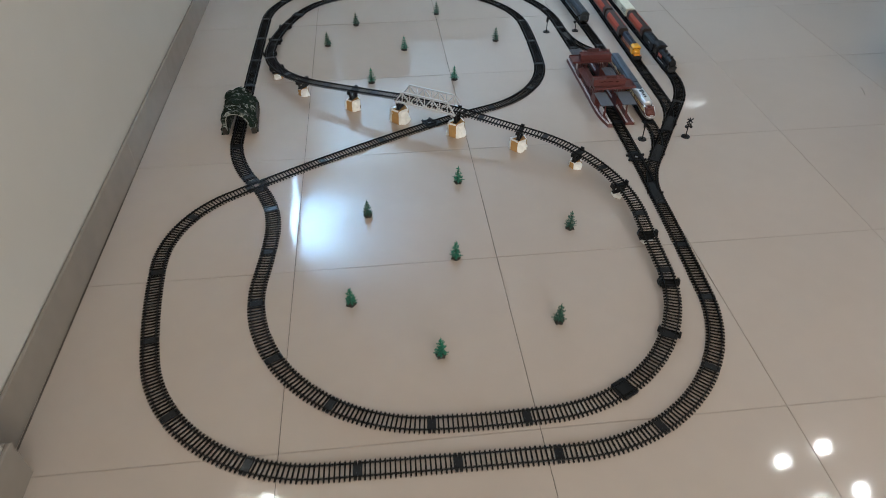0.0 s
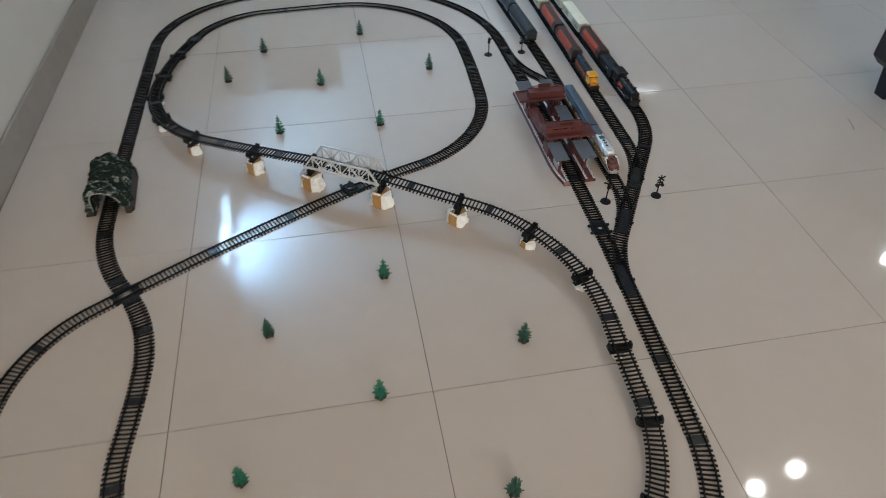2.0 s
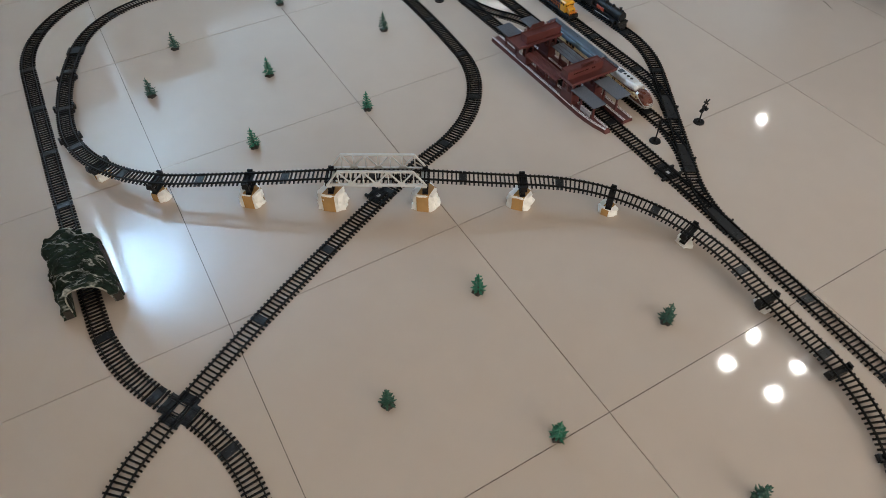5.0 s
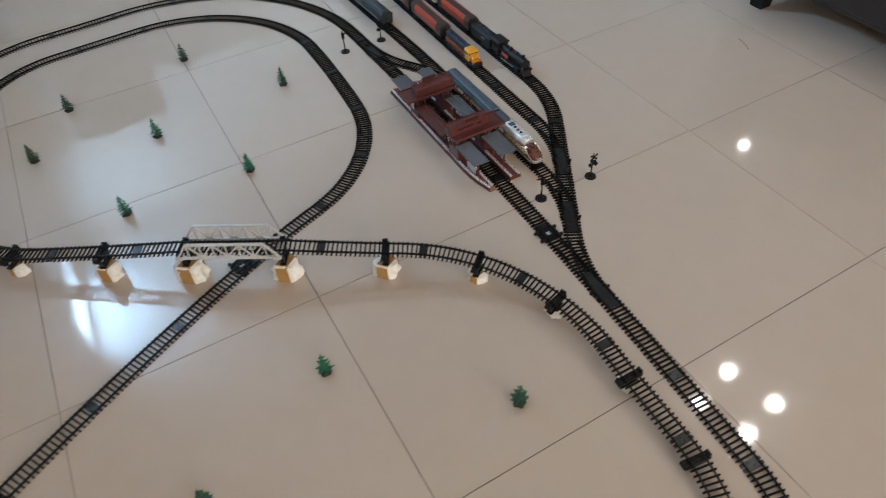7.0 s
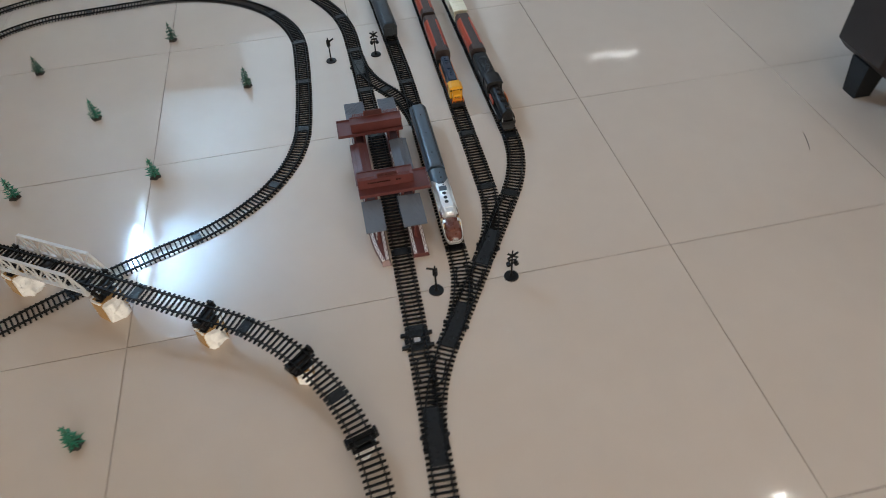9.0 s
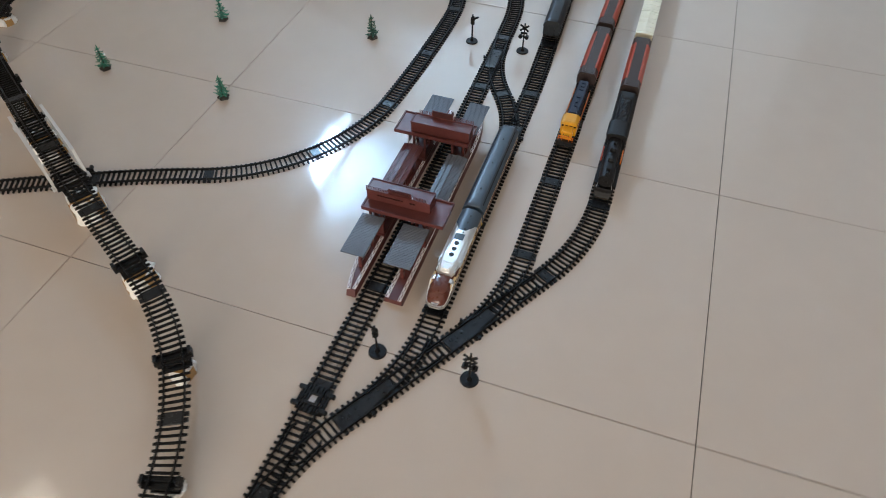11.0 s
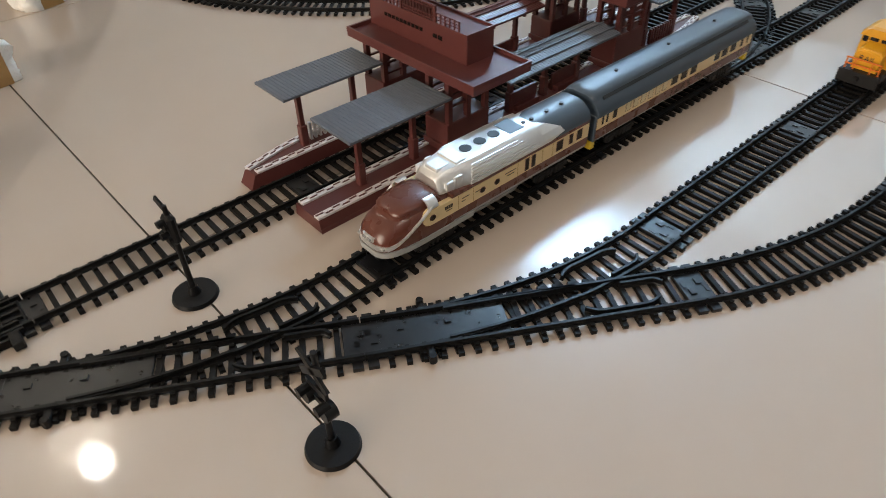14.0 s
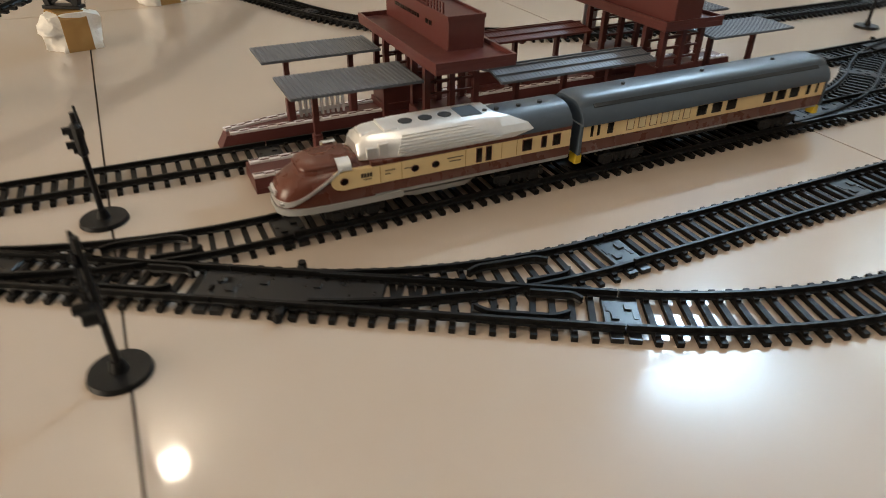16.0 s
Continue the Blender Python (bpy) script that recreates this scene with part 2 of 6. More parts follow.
def dome(y, half, z0, z1, n=12, power=2.4):
    """An arched section across x at y, from z0 up to z1."""
    pts = []
    for i in range(n + 1):
        a = math.pi * i / n
        c, s = math.cos(a), math.sin(a)
        pts.append((half * math.copysign(abs(c) ** (2 / power), c), y, z0 + (z1 - z0) * abs(s) ** (2 / power)))
    return pts


# ---- the track plan: (length, turn to the left in degrees) ----
LOOP_START = (-0.2322, 0.9969, 32.23)
LOOP = [
    (0.8600, -7.29), (0.2002, -5.68), (0.5187, 65.80), (0.4247, 5.38), (0.7994, 92.78), (0.3010, 1.33), (0.3899, 63.60),
    (0.4773, 20.11), (0.5151, 57.94), (0.9149, 4.85), (0.5593, -63.69), (0.2178, 2.33), (0.6848, -87.24), (0.2831, -5.55),
    (0.7912, -94.33), (0.1902, 4.89), (0.3024, 36.95), (0.3233, -33.70), (1.1299, -1.61), (0.7005, -86.63), (0.2792, 3.00),
    (1.0876, -93.81), (1.9378, -5.48), (0.7391, -86.92), (0.5613, -0.56), (0.6310, -76.13), (0.3576, -8.52), (0.3903, -61.81),
]
LOOP_LENGTH = sum(length for length, _ in LOOP)


def follow(start, plan, s):
    """Where a line of track is after s metres: x, y and heading in radians."""
    x, y, h = start[0], start[1], radians(start[2])
    for k, (length, turn) in enumerate(plan):
        go = s if k == len(plan) - 1 else min(s, length)
        t = radians(turn) * go / length
        chord = go * (math.sin(t / 2) / (t / 2) if abs(t) > 1e-9 else 1)
        x, y, h, s = x + chord * math.cos(h + t / 2), y + chord * math.sin(h + t / 2), h + t, s - go
        if s <= 1e-9:
            break
    return x, y, h


def loop_at(s):
    return follow(LOOP_START, LOOP, s % LOOP_LENGTH)


def loop_height(s):
    """The ramp up to the bridge and down again."""
    s = s % LOOP_LENGTH
    if s < 3.474 or s > 6.666:
        return 0.0
    up, down = ((s - 3.474) / 1.39) ** 1.2, ((6.666 - s) / 1.54) ** 1.4
    return 0.100 * min(up, down, 1.0)


# ---- setting ----
NORTH, SOUTH, EAST, TOP = 5.25, -3.2, 6.2, 2.75
floor = tagged(new("floor"), "glossy cream square floor tiles with thin dark joints", "floor", kind="structure")
bm = bmesh.new()
box(bm, -1.2, EAST + 0.2, SOUTH - 0.2, 7.6, -0.06, -0.0035)
part("floor_bed", bm, GROUT, floor, "dark grout in the joints")
ceiling = bmesh.new()
box(ceiling, -1.2, EAST + 0.2, SOUTH - 0.2, 7.6, TOP, TOP + 0.12)
tagged(part("ceiling", ceiling, CEILING, None), "plain white painted ceiling with small downlights", "ceiling", kind="structure")


def wall(name, pieces, label):
    bm = bmesh.new()
    for p in pieces:
        if len(p) == 6:
            box(bm, *p)
        else:
            solid(bm, p, -0.002, TOP)
    return tagged(part(name, bm, WALL, None), label, "wall", kind="structure")


def west_x(y):
    return -0.600 + 0.003 * (y - 1.2)


WIN = (3.90, 4.60, 2.37, 2.70)
wall("wall_west", [
    [(west_x(0.005) - 0.25, 0.005), (west_x(0.005), 0.005), (west_x(WIN[0]), WIN[0]), (west_x(WIN[0]) - 0.25, WIN[0])],
    (-0.90, west_x(4.0), WIN[0], WIN[1], -0.002, WIN[2]), (-0.90, west_x(4.0), WIN[0], WIN[1], WIN[3], TOP), (-0.90, west_x(4.9), WIN[1], NORTH + 0.2, -0.002, TOP),
    (-0.90, -0.544, SOUTH - 0.2, 0.002, -0.002, TOP)], "plain cream painted wall with a deep narrow window under the ceiling")
bm = bmesh.new()
for y0, y1, z0, z1 in ((WIN[0], WIN[1], WIN[2], WIN[2] + 0.015), (WIN[0], WIN[1], WIN[3] - 0.015, WIN[3]), (WIN[0], WIN[0] + 0.04, WIN[2] + 0.015, WIN[3] - 0.015), (WIN[1] - 0.04, WIN[1], WIN[2] + 0.015, WIN[3] - 0.015)):
    box(bm, -0.80, -0.76, y0, y1, z0, z1)
tagged(part("window_1", bm, WALL, None), "cream framed narrow high window", "window", kind="structure")
wall("wall_north", [(-0.9, 2.4, NORTH, NORTH + 0.2, -0.002, TOP), (2.4, 2.6, NORTH, 7.5, -0.002, TOP), (2.6, EAST, 7.3, 7.5, -0.002, TOP)], "plain cream painted wall")
wall("wall_east", [(EAST, EAST + 0.2, SOUTH - 0.2, 7.5, -0.002, TOP)], "plain cream painted wall")
# unseen gap in the south wall, added where the fill lamp stands
wall("wall_south", [(-0.8, 0.3, SOUTH - 0.2, SOUTH, -0.002, TOP), (2.9, EAST, SOUTH - 0.2, SOUTH, -0.002, TOP), (0.3, 2.9, SOUTH - 0.2, SOUTH, 2.2, TOP)], "plain cream painted wall with an unseen opening added for the fill lamp")


def skirting(name, outline, label="polished taupe tile skirting along the wall foot"):
    bm = bmesh.new()
    solid(bm, outline, 0.0, 0.116)
    edges = [e for e in bm.edges if abs(e.verts[0].co.z - 0.116) < 1e-6 and abs(e.verts[1].co.z - 0.116) < 1e-6]
    bmesh.ops.bevel(bm, geom=edges, offset=0.003, segments=1, affect="EDGES")
    return tagged(part(name, bm, SKIRTING, None), label, "skirting", kind="structure")


breaks = [0.006, 0.6, 1.2, 1.8, 2.4, 3.0, 3.6, 4.2, 4.8, 5.24]
for a, b in zip(breaks, breaks[1:]):
    skirting("baseboard", [(west_x(a) + 0.001, a + 0.0008), (west_x(a) + 0.013, a + 0.0008), (west_x(b) + 0.013, b - 0.0008), (west_x(b) + 0.001, b - 0.0008)])
skirting("baseboard", [(-0.543, -1.4), (-0.531, -1.4), (-0.531, 0.014), (-0.543, 0.014)])
skirting("baseboard", [(-0.588, 0.003), (-0.5435, 0.003), (-0.5435, 0.014), (-0.588, 0.014)])

bm = bmesh.new()
box(bm, -0.588, -0.5835, 0.015, 5.2, 0.0, 0.0012)
tagged(part("skirting_joint", bm, GROUT, None), "dark open joint between floor tiles and skirting", "joint", kind="structure")

# ---- track pieces ----
def sleeper_mesh():
    bm = bmesh.new()
    solid(bm, [(-0.0019, -0.0245), (0.0019, -0.0245), (0.0019, 0.0245), (-0.0019, 0.0245)], 0, 0.0034)
    for y in (-0.0195, -0.0125, 0.0125, 0.0195):
        box(bm, -0.0015, 0.0015, y - 0.0012, y + 0.0012, 0.003, 0.0052)
    return mesh_of("sleeper", bm, SLEEPER)


def plate_mesh():
    bm = bmesh.new()
    box(bm, -0.0105, 0.0105, -0.0148, 0.0148, 0.0004, 0.0040, 0.0004)
    box(bm, -0.0085, -0.0015, 0.0168, 0.0235, 0.0004, 0.0036)
    box(bm, 0.0015, 0.0085, 0.0168, 0.0235, 0.0004, 0.0036)
    box(bm, -0.0085, -0.0015, -0.0235, -0.0168, 0.0004, 0.0036)
    box(bm, 0.0015, 0.0085, -0.0235, -0.0168, 0.0004, 0.0036)
    for sx in (-1, 1):
        box(bm, sx * 0.0042 - 0.0021, sx * 0.0042 + 0.0021, sx * 0.0046 - 0.0028, sx * 0.0046 + 0.0028, 0.0038, 0.0050)
        box(bm, sx * 0.0075 - 0.0012, sx * 0.0075 + 0.0012, -sx * 0.0030 - 0.0030, -sx * 0.0030 + 0.0030, 0.0038, 0.0044)
    return mesh_of("joint_plate", bm, PLATE)


SLEEPER_MESH, PLATE_MESH = sleeper_mesh(), plate_mesh()
GAUGE = 0.0160


def rail_mesh(points):
    """A rail along points in the piece's own space: foot, web and head."""
    bm = bmesh.new()
    profile = [(-0.0016, 0.0030), (0.0016, 0.0030), (0.0007, 0.0044), (0.0010, 0.0062), (0.0010, 0.0080), (-0.0010, 0.0080), (-0.0010, 0.0062), (-0.0007, 0.0044)]
    sections = []
    for k, p in enumerate(points):
        a, b = points[max(0, k - 1)], points[min(len(points) - 1, k + 1)]
        d = (b - a).normalized()
        side = Vector((-d.y, d.x, 0)).normalized()
        sections.append([p + side * u + Vector((0, 0, v)) for u, v in profile])
    loft(bm, sections)
    return mesh_of("rail", bm, RAIL)


def track_piece(at, height, s0, s1, label, skip=(), drop=0.0, plate=True, group="toy railway track"):
    mid = (s0 + s1) / 2
    x, y, h = at(mid)
    base = Matrix.Translation((x, y, 0)) @ Matrix.Rotation(h, 4, "Z")
    piece = thing("track_piece", base, label, "toy track", group)
    inv = base.inverted()

    def pose_at(s):
        px, py, ph = at(s)
        slope = math.atan2(height(s + 0.004) - height(s - 0.004), 0.008)
        return inv @ Matrix.Translation((px, py, height(s) - drop)) @ Matrix.Rotation(ph, 4, "Z") @ Matrix.Rotation(-slope, 4, "Y")

    steps = 10
    for side in (-1, 1):
        pts = [(pose_at(s0 + (s1 - s0) * (0.002 + 0.996 * k / steps)) @ Vector((0, side * GAUGE, 0))) for k in range(steps + 1)]
        place("rail", rail_mesh(pts), piece)
    if plate:
        place("joint_plate", PLATE_MESH, piece, pose_at(s0), "solid black joint plate")
    lead = 0.0165 if plate else 0.006
    n = max(2, round((s1 - s0 - 2 * lead) / 0.0112) + 1)
    for k in range(n):
        s = s0 + lead + (s1 - s0 - 2 * lead) * k / (n - 1)
        if any(a < s < b for a, b in skip):
            continue
        place("sleeper", SLEEPER_MESH, piece, pose_at(s) @ Matrix.Rotation(random.uniform(-0.008, 0.008), 4, "Z"))
    return piece


def spans(*marks):
    """Joints between marks (position, number of pieces to the next mark)."""
    out = []
    for (a, n), (b, _) in zip(marks, marks[1:]):
        out += [a + (b - a) * k / n for k in range(n)]
    return out + [marks[-1][0]]


joints = spans(
    (0.119, 1), (0.346, 3), (1.084, 10), (3.502, 1), (3.634, 7), (5.210, 7), (6.926, 1), (7.152, 1), (7.404, 6), (8.700, 3), (9.424, 12), (12.267, 3), (12.946, 1), (13.170, 2),
    (13.680, 1), (13.904, 1), (14.162, 1), (14.406, 1), (14.666, 1), (14.894, 1), (15.116, 1), (15.364, 1), (15.614, 1), (15.880, 3), (LOOP_LENGTH + 0.119, 0))
CROSS_1, CROSS_2 = 0.092, 8.418
for a, b in zip(joints, joints[1:]):
    turn = abs(loop_at(b - 1e-6)[2] - loop_at(a)[2])
    raised = loop_height((a + b) / 2) > 0.004
    kind = "black plastic " + ("curved" if 0.15 < turn < 3 else "straight") + " toy track" + (" raised on the bridge ramp" if raised else " lying on the floor tiles")
    skip = [(CROSS_2 - 0.034, CROSS_2 + 0.034), (LOOP_LENGTH + CROSS_1 - 0.034, LOOP_LENGTH + CROSS_1 + 0.034)]
    track_piece(loop_at, loop_height, a, b, kind, skip)


def flat(s):
    return 0.0


# sidings: start and plan
D_START, D_PLAN = (1.182, 0.831, 87.6), [(0.226, -28.8), (0.476, 0.0), (0.25, 31.0), (1.95, 0.3)]
B_START, B_PLAN = (1.262, 1.0712, 58.8), [(0.226, 30.7), (0.66, 0.0), (0.2, 2.6), (1.3, 0.0)]
C_START, C_PLAN = (1.3822, 1.2697, 58.8), [(0.226, 30.2), (2.2, 0.6)]
X_START, X_PLAN = (1.200, 2.200, 270.0), [(0.22, 33.0), (0.22, -33.0)]


def siding(start, plan, length, label, first=0.0, drop=0.0, number=None):
    number = number or round((length - first) / 0.226)
    cuts = [first + (length - first) * k / number for k in range(number + 1)]
    for k, (a, b) in enumerate(zip(cuts, cuts[1:])):
        track_piece(lambda s: follow(start, plan, s), flat, a, b, label, plate=k > 0, drop=drop if k == 0 else 0.0, group="siding track")


siding(D_START, D_PLAN, 2.832, "black plastic siding track lying on the floor tiles", first=0.0, drop=0.0006, number=12)
siding(B_START, B_PLAN, 2.37, "black plastic siding track beside the station", first=0.014, drop=0.0010, number=10)
siding(C_START, C_PLAN, 2.478, "black plastic siding track between parked trains", first=0.0136, drop=0.0010, number=11)
siding(X_START, X_PLAN, 0.44, "black plastic crossover track between two lines", drop=0.0006, number=2)


def rail_point(path, s, offset):
    px, py, h = path(s)
    return Vector((px - offset * math.sin(h), py + offset * math.cos(h), 0.0))


def turnout(side, name_label, main, branch, plate=None, guarded=True):
    """Point plate, blades, frog and check rails of a set of points; side +1 when the branch leaves to the left."""
    # the frog stands where the inner rails of both routes cross
    sm0, sb0 = main[1], branch[1]
    _, sm, sb = min(((rail_point(main[0], sm0 + 0.004 * i, side * GAUGE) - rail_point(branch[0], sb0 + 0.004 * k, -side * GAUGE)).length, sm0 + 0.004 * i, sb0 + 0.004 * k) for i in range(90) for k in range(90))
    lead, tail = plate or (sm - 0.134, sm - 0.050)
    x, y, h = main[0]((lead + tail) / 2)
    reach = (tail - lead) / 2
    base = Matrix.Translation((x, y, 0)) @ Matrix.Rotation(h, 4, "Z")
    inv = base.inverted()
    t = thing("turnout", base, name_label, "track points", "track points")
    bm = bmesh.new()
    box(bm, -reach, reach, -0.0144, 0.0144, 0.0030, 0.0050, 0.0004)
    box(bm, -reach + 0.024, -reach + 0.0246, -0.0142, 0.0142, 0.0045, 0.0054)
    for px in (-0.78, -0.30, 0.28):
        box(bm, px * reach - 0.0022, px * reach + 0.0022, 0.002, 0.0064, 0.0048, 0.0060)
    box(bm, -0.78 * reach + 0.006, -0.78 * reach + 0.0104, -0.0064, -0.002, 0.0048, 0.0060)
    part("point_plate", bm, PLATE, t, "solid black plate between the rails")
    for sy in (-1, 1):
        bm = bmesh.new()
        box(bm, -0.0025, 0.0025, sy * 0.0215 - 0.006, sy * 0.0215 + 0.006, 0.001, 0.0060, 0.0006)
        rod(bm, (0, sy * 0.0255, 0.001), (0, sy * 0.0255, 0.0075), 0.0026, 8)
        part("throw_lug", bm, BLACK, t)
    for path, s, offset in ((main[0], sm, side * GAUGE), (branch[0], sb, -side * GAUGE)):
        pts = []
        for k in range(7):
            f = k / 6
            pts.append(inv @ rail_point(path, s - 0.125 + 0.095 * f, offset * (1 - 0.10 * (1 - f))))
        data = rail_mesh(pts)
        data.name = "point_blade"
        place("point_blade", data, t)
    if not guarded:
        return t

    def guard(name, path, s0, s1, offset, bend, start_bend):
        pts = []
        for f, k in ((0.0, 1.0), (0.06, 0.55), (0.13, 0.18), (0.22, 0.0), (0.40, 0.0), (0.60, 0.0), (0.78, 0.0), (0.87, 0.18), (0.94, 0.55), (1.0, 1.0)):
            bent = bend * k if f > 0.5 else start_bend * k
            pts.append(inv @ rail_point(path, s0 + (s1 - s0) * f, offset + bent))
        data = rail_mesh(pts)
        data.name = name
        place(name, data, t)

    for path, s, inner in ((main[0], sm, -side), (branch[0], sb, side)):
        guard("check_rail", path, s - 0.030, s + 0.024, inner * (GAUGE - 0.0050), -inner * 0.0050, -inner * 0.0050)
        guard("wing_rail", path, s + 0.002, s + 0.032, -inner * (GAUGE - 0.0046), inner * 0.0045, 0.0)
    return t


LABEL_POINTS = "black plastic set of points with a solid middle plate"

def on_d(s):
    return follow(D_START, D_PLAN, s)


def on_b(s):
    return follow(B_START, B_PLAN, s)


def on_c(s):
    return follow(C_START, C_PLAN, s)


station_s = min((math.hypot(loop_at(0.01 * k)[0] - 1.185, loop_at(0.01 * k)[1] - 0.92), 0.01 * k) for k in range(round(LOOP_LENGTH * 100)))[1]
forward = math.cos(loop_at(station_s)[2] - radians(90)) > 0


def on_station_line(s):
    px, py, h = loop_at(station_s + (s if forward else -s))
    return px, py, h if forward else h + math.pi


turnout(-1, LABEL_POINTS, (on_station_line, 0.0), (on_d, 0.10), (-0.122, -0.006))
turnout(1, LABEL_POINTS, (on_d, 0.30), (on_b, 0.02), (0.226, 0.340))
turnout(1, LABEL_POINTS, (on_d, 0.55), (on_c, 0.02), (0.459, 0.570))


def on_cross(s):
    return follow(X_START, X_PLAN, s)


def station_back(s):
    px, py, h = on_station_line(1.33 - s)
    return px, py, h + math.pi


def cross_back(s):
    px, py, h = on_cross(0.44 - s)
    return px, py, h + math.pi


turnout(1, LABEL_POINTS, (station_back, 0.0), (on_cross, 0.02), guarded=False)
turnout(1, LABEL_POINTS, (lambda s: on_b(0.62 + s), 0.0), (cross_back, 0.02), guarded=False)


# level crossing of the two lines
def diamond():
    x1, y1, h1 = loop_at(CROSS_1)
    _, _, h2 = loop_at(CROSS_2)
    t = thing("track_crossing", Matrix.Translation((x1, y1, 0)), "black plastic diamond crossing where two toy tracks meet", "track crossing")
    for k, h in enumerate((h1, h2)):
        m = Matrix.Rotation(h, 4, "Z")
        bm = bmesh.new()
        for sx in (-1, 1):
            box(bm, sx * 0.019, sx * 0.038, -0.0235, 0.0235, 0.0008 + 0.0003 * k, 0.0040 + 0.0003 * k, 0.0005, m)
            box(bm, sx * 0.026, sx * 0.031, -0.006, 0.006, 0.0040, 0.0058, 0, m)
        part("sleeper_slab", bm, PLATE, t)
        for sy in (-1, 1):
            bm = bmesh.new()
            box(bm, -0.040, 0.040, sy * 0.0105 - 0.0010, sy * 0.0105 + 0.0010, 0.0034, 0.0072 + 0.0002 * k, 0, m)
            part("check_rail", bm, RAIL, t)
    return t


diamond()


def rerailer(x, y, heading, label):
    """The slotted black bridge piece clipped over a straight track."""
    t = thing("rerailer", Matrix.Translation((x, y, 0)) @ Matrix.Rotation(radians(heading), 4, "Z"), label, "rerailer", "rerailers")
    bm = bmesh.new()
    for sx in (-1, 1):
        box(bm, sx * 0.0092 - 0.0022, sx * 0.0092 + 0.0022, -0.0140, 0.0140, 0.0040, 0.0086, 0.0004)
        box(bm, sx * 0.0185 - 0.0075, sx * 0.0185 + 0.0075, -0.0138, 0.0138, 0.0030, 0.0056, 0.0006)
        for y in (-0.0080, 0.0, 0.0080):
            box(bm, sx * 0.0180 - 0.0062, sx * 0.0180 + 0.0062, y - 0.0011, y + 0.0011, 0.0054, 0.0080)
    for sy in (-1, 1):
        box(bm, -0.0072, 0.0072, sy * 0.0084 - 0.0019, sy * 0.0084 + 0.0019, 0.0040, 0.0086)
        box(bm, -0.0210, 0.0210, sy * 0.0128 - 0.0009, sy * 0.0128 + 0.0009, 0.0040, 0.0092)
    part("ramp", bm, BLACK, t)
    bm = bmesh.new()
    box(bm, -0.0068, 0.0068, -0.0062, 0.0062, 0.0036, 0.0044)
    part("label_chip", bm, POSTER, t, "pale chip in the slot")
    for sy in (-1, 1):
        bm = bmesh.new()
        box(bm, -0.022, 0.022, sy * 0.0195 - 0.0012, sy * 0.0195 + 0.0012, 0.0, 0.0072)
        box(bm, -0.018, 0.018, sy * 0.0240 - 0.0012, sy * 0.0240 + 0.0012, 0.0, 0.0064)
        box(bm, -0.004, 0.004, sy * 0.0220 - 0.0040, sy * 0.0220 + 0.0040, 0.0, 0.0056)
        for sx in (-1, 1):
            box(bm, sx * 0.0155 - 0.0036, sx * 0.0155 + 0.0036, sy * 0.0262 - 0.0068, sy * 0.0262 + 0.0068, 0.0, 0.0074, 0.0008)
        part("side_lug", bm, BLACK, t)
    return t


rerailer(1.1905, 1.074, 87.5, "black slotted rerailing plate on the station line")
rerailer(0.4715, 1.395, 25, "black slotted rerailing plate under the bridge")


# ---- bridge piers ----
def ramp_end(s, label):
    x, y, h = loop_at(s)
    t = thing("ramp_end", Matrix.Translation((x, y, 0)) @ Matrix.Rotation(h, 4, "Z"), label, "track ramp", "track ramps")
    bm = bmesh.new()
    box(bm, -0.019, 0.019, -0.0145, 0.0145, 0.0030, 0.0072, 0.0008)
    part("ramp_plate", bm, BLACK, t)
    bm = bmesh.new()
    for sy in (-1, 1):
        box(bm, -0.020, 0.020, sy * 0.0225 - 0.004, sy * 0.0225 + 0.004, 0.0, 0.0080, 0.0008)
    part("ramp_side", bm, BLACK, t)


ramp_end(6.666, "black plastic ramp foot where the track starts to climb")
ramp_end(3.504, "black plastic ramp foot at the far end of the climb")


def foam_width(x, w, d):
    """Half the width of a foam block, narrower towards its torn front end."""
    return w / 2 * (1.04 - 0.34 * min(1, max(0, (x / d + 0.20) / 0.70)))


def foam_block(seed, w, d, h):
    """A torn bundle of packing foam, bulging at both ends."""
    bm = bmesh.new()
    box(bm, -d / 2, d / 2, -1, 1, 0, h)
    bmesh.ops.subdivide_edges(bm, edges=bm.edges, cuts=11, use_grid_fill=True)
    for v in bm.verts:
        u, z = v.co.y, v.co.z
        end = max(0.0, abs(v.co.x) / (d / 2) - 0.55) / 0.45
        flank = abs(u) > 0.99 or z > h * 0.99
        v.co.x += math.copysign(0.010 * end * (1 - u * u * 0.8) * (1 - 1.4 * (z / h - 0.45) ** 2), v.co.x)
        v.co.y = u * foam_width(v.co.x, w, d) * (1 - 0.16 * end * (z / h) ** 2)
        n = noise.noise_vector(v.co * 60 + Vector((seed * 7.3, seed * 3.1, 0)))
        n2 = noise.noise_vector(v.co * 170 + Vector((seed * 2.3, 0, seed)))
        loose = 0.2 + 0.8 * end if flank else 1.0
        v.co.x += (n.x * 0.0085 + n2.x * 0.0042) * end
        v.co.y += (n.y * 0.0060 + n2.y * 0.0030) * loose
        if z > 0.001:
            v.co.z += (n.z * 0.0030 + n2.z * 0.0015) * loose - 0.004 * end * (z / h)
    return bm


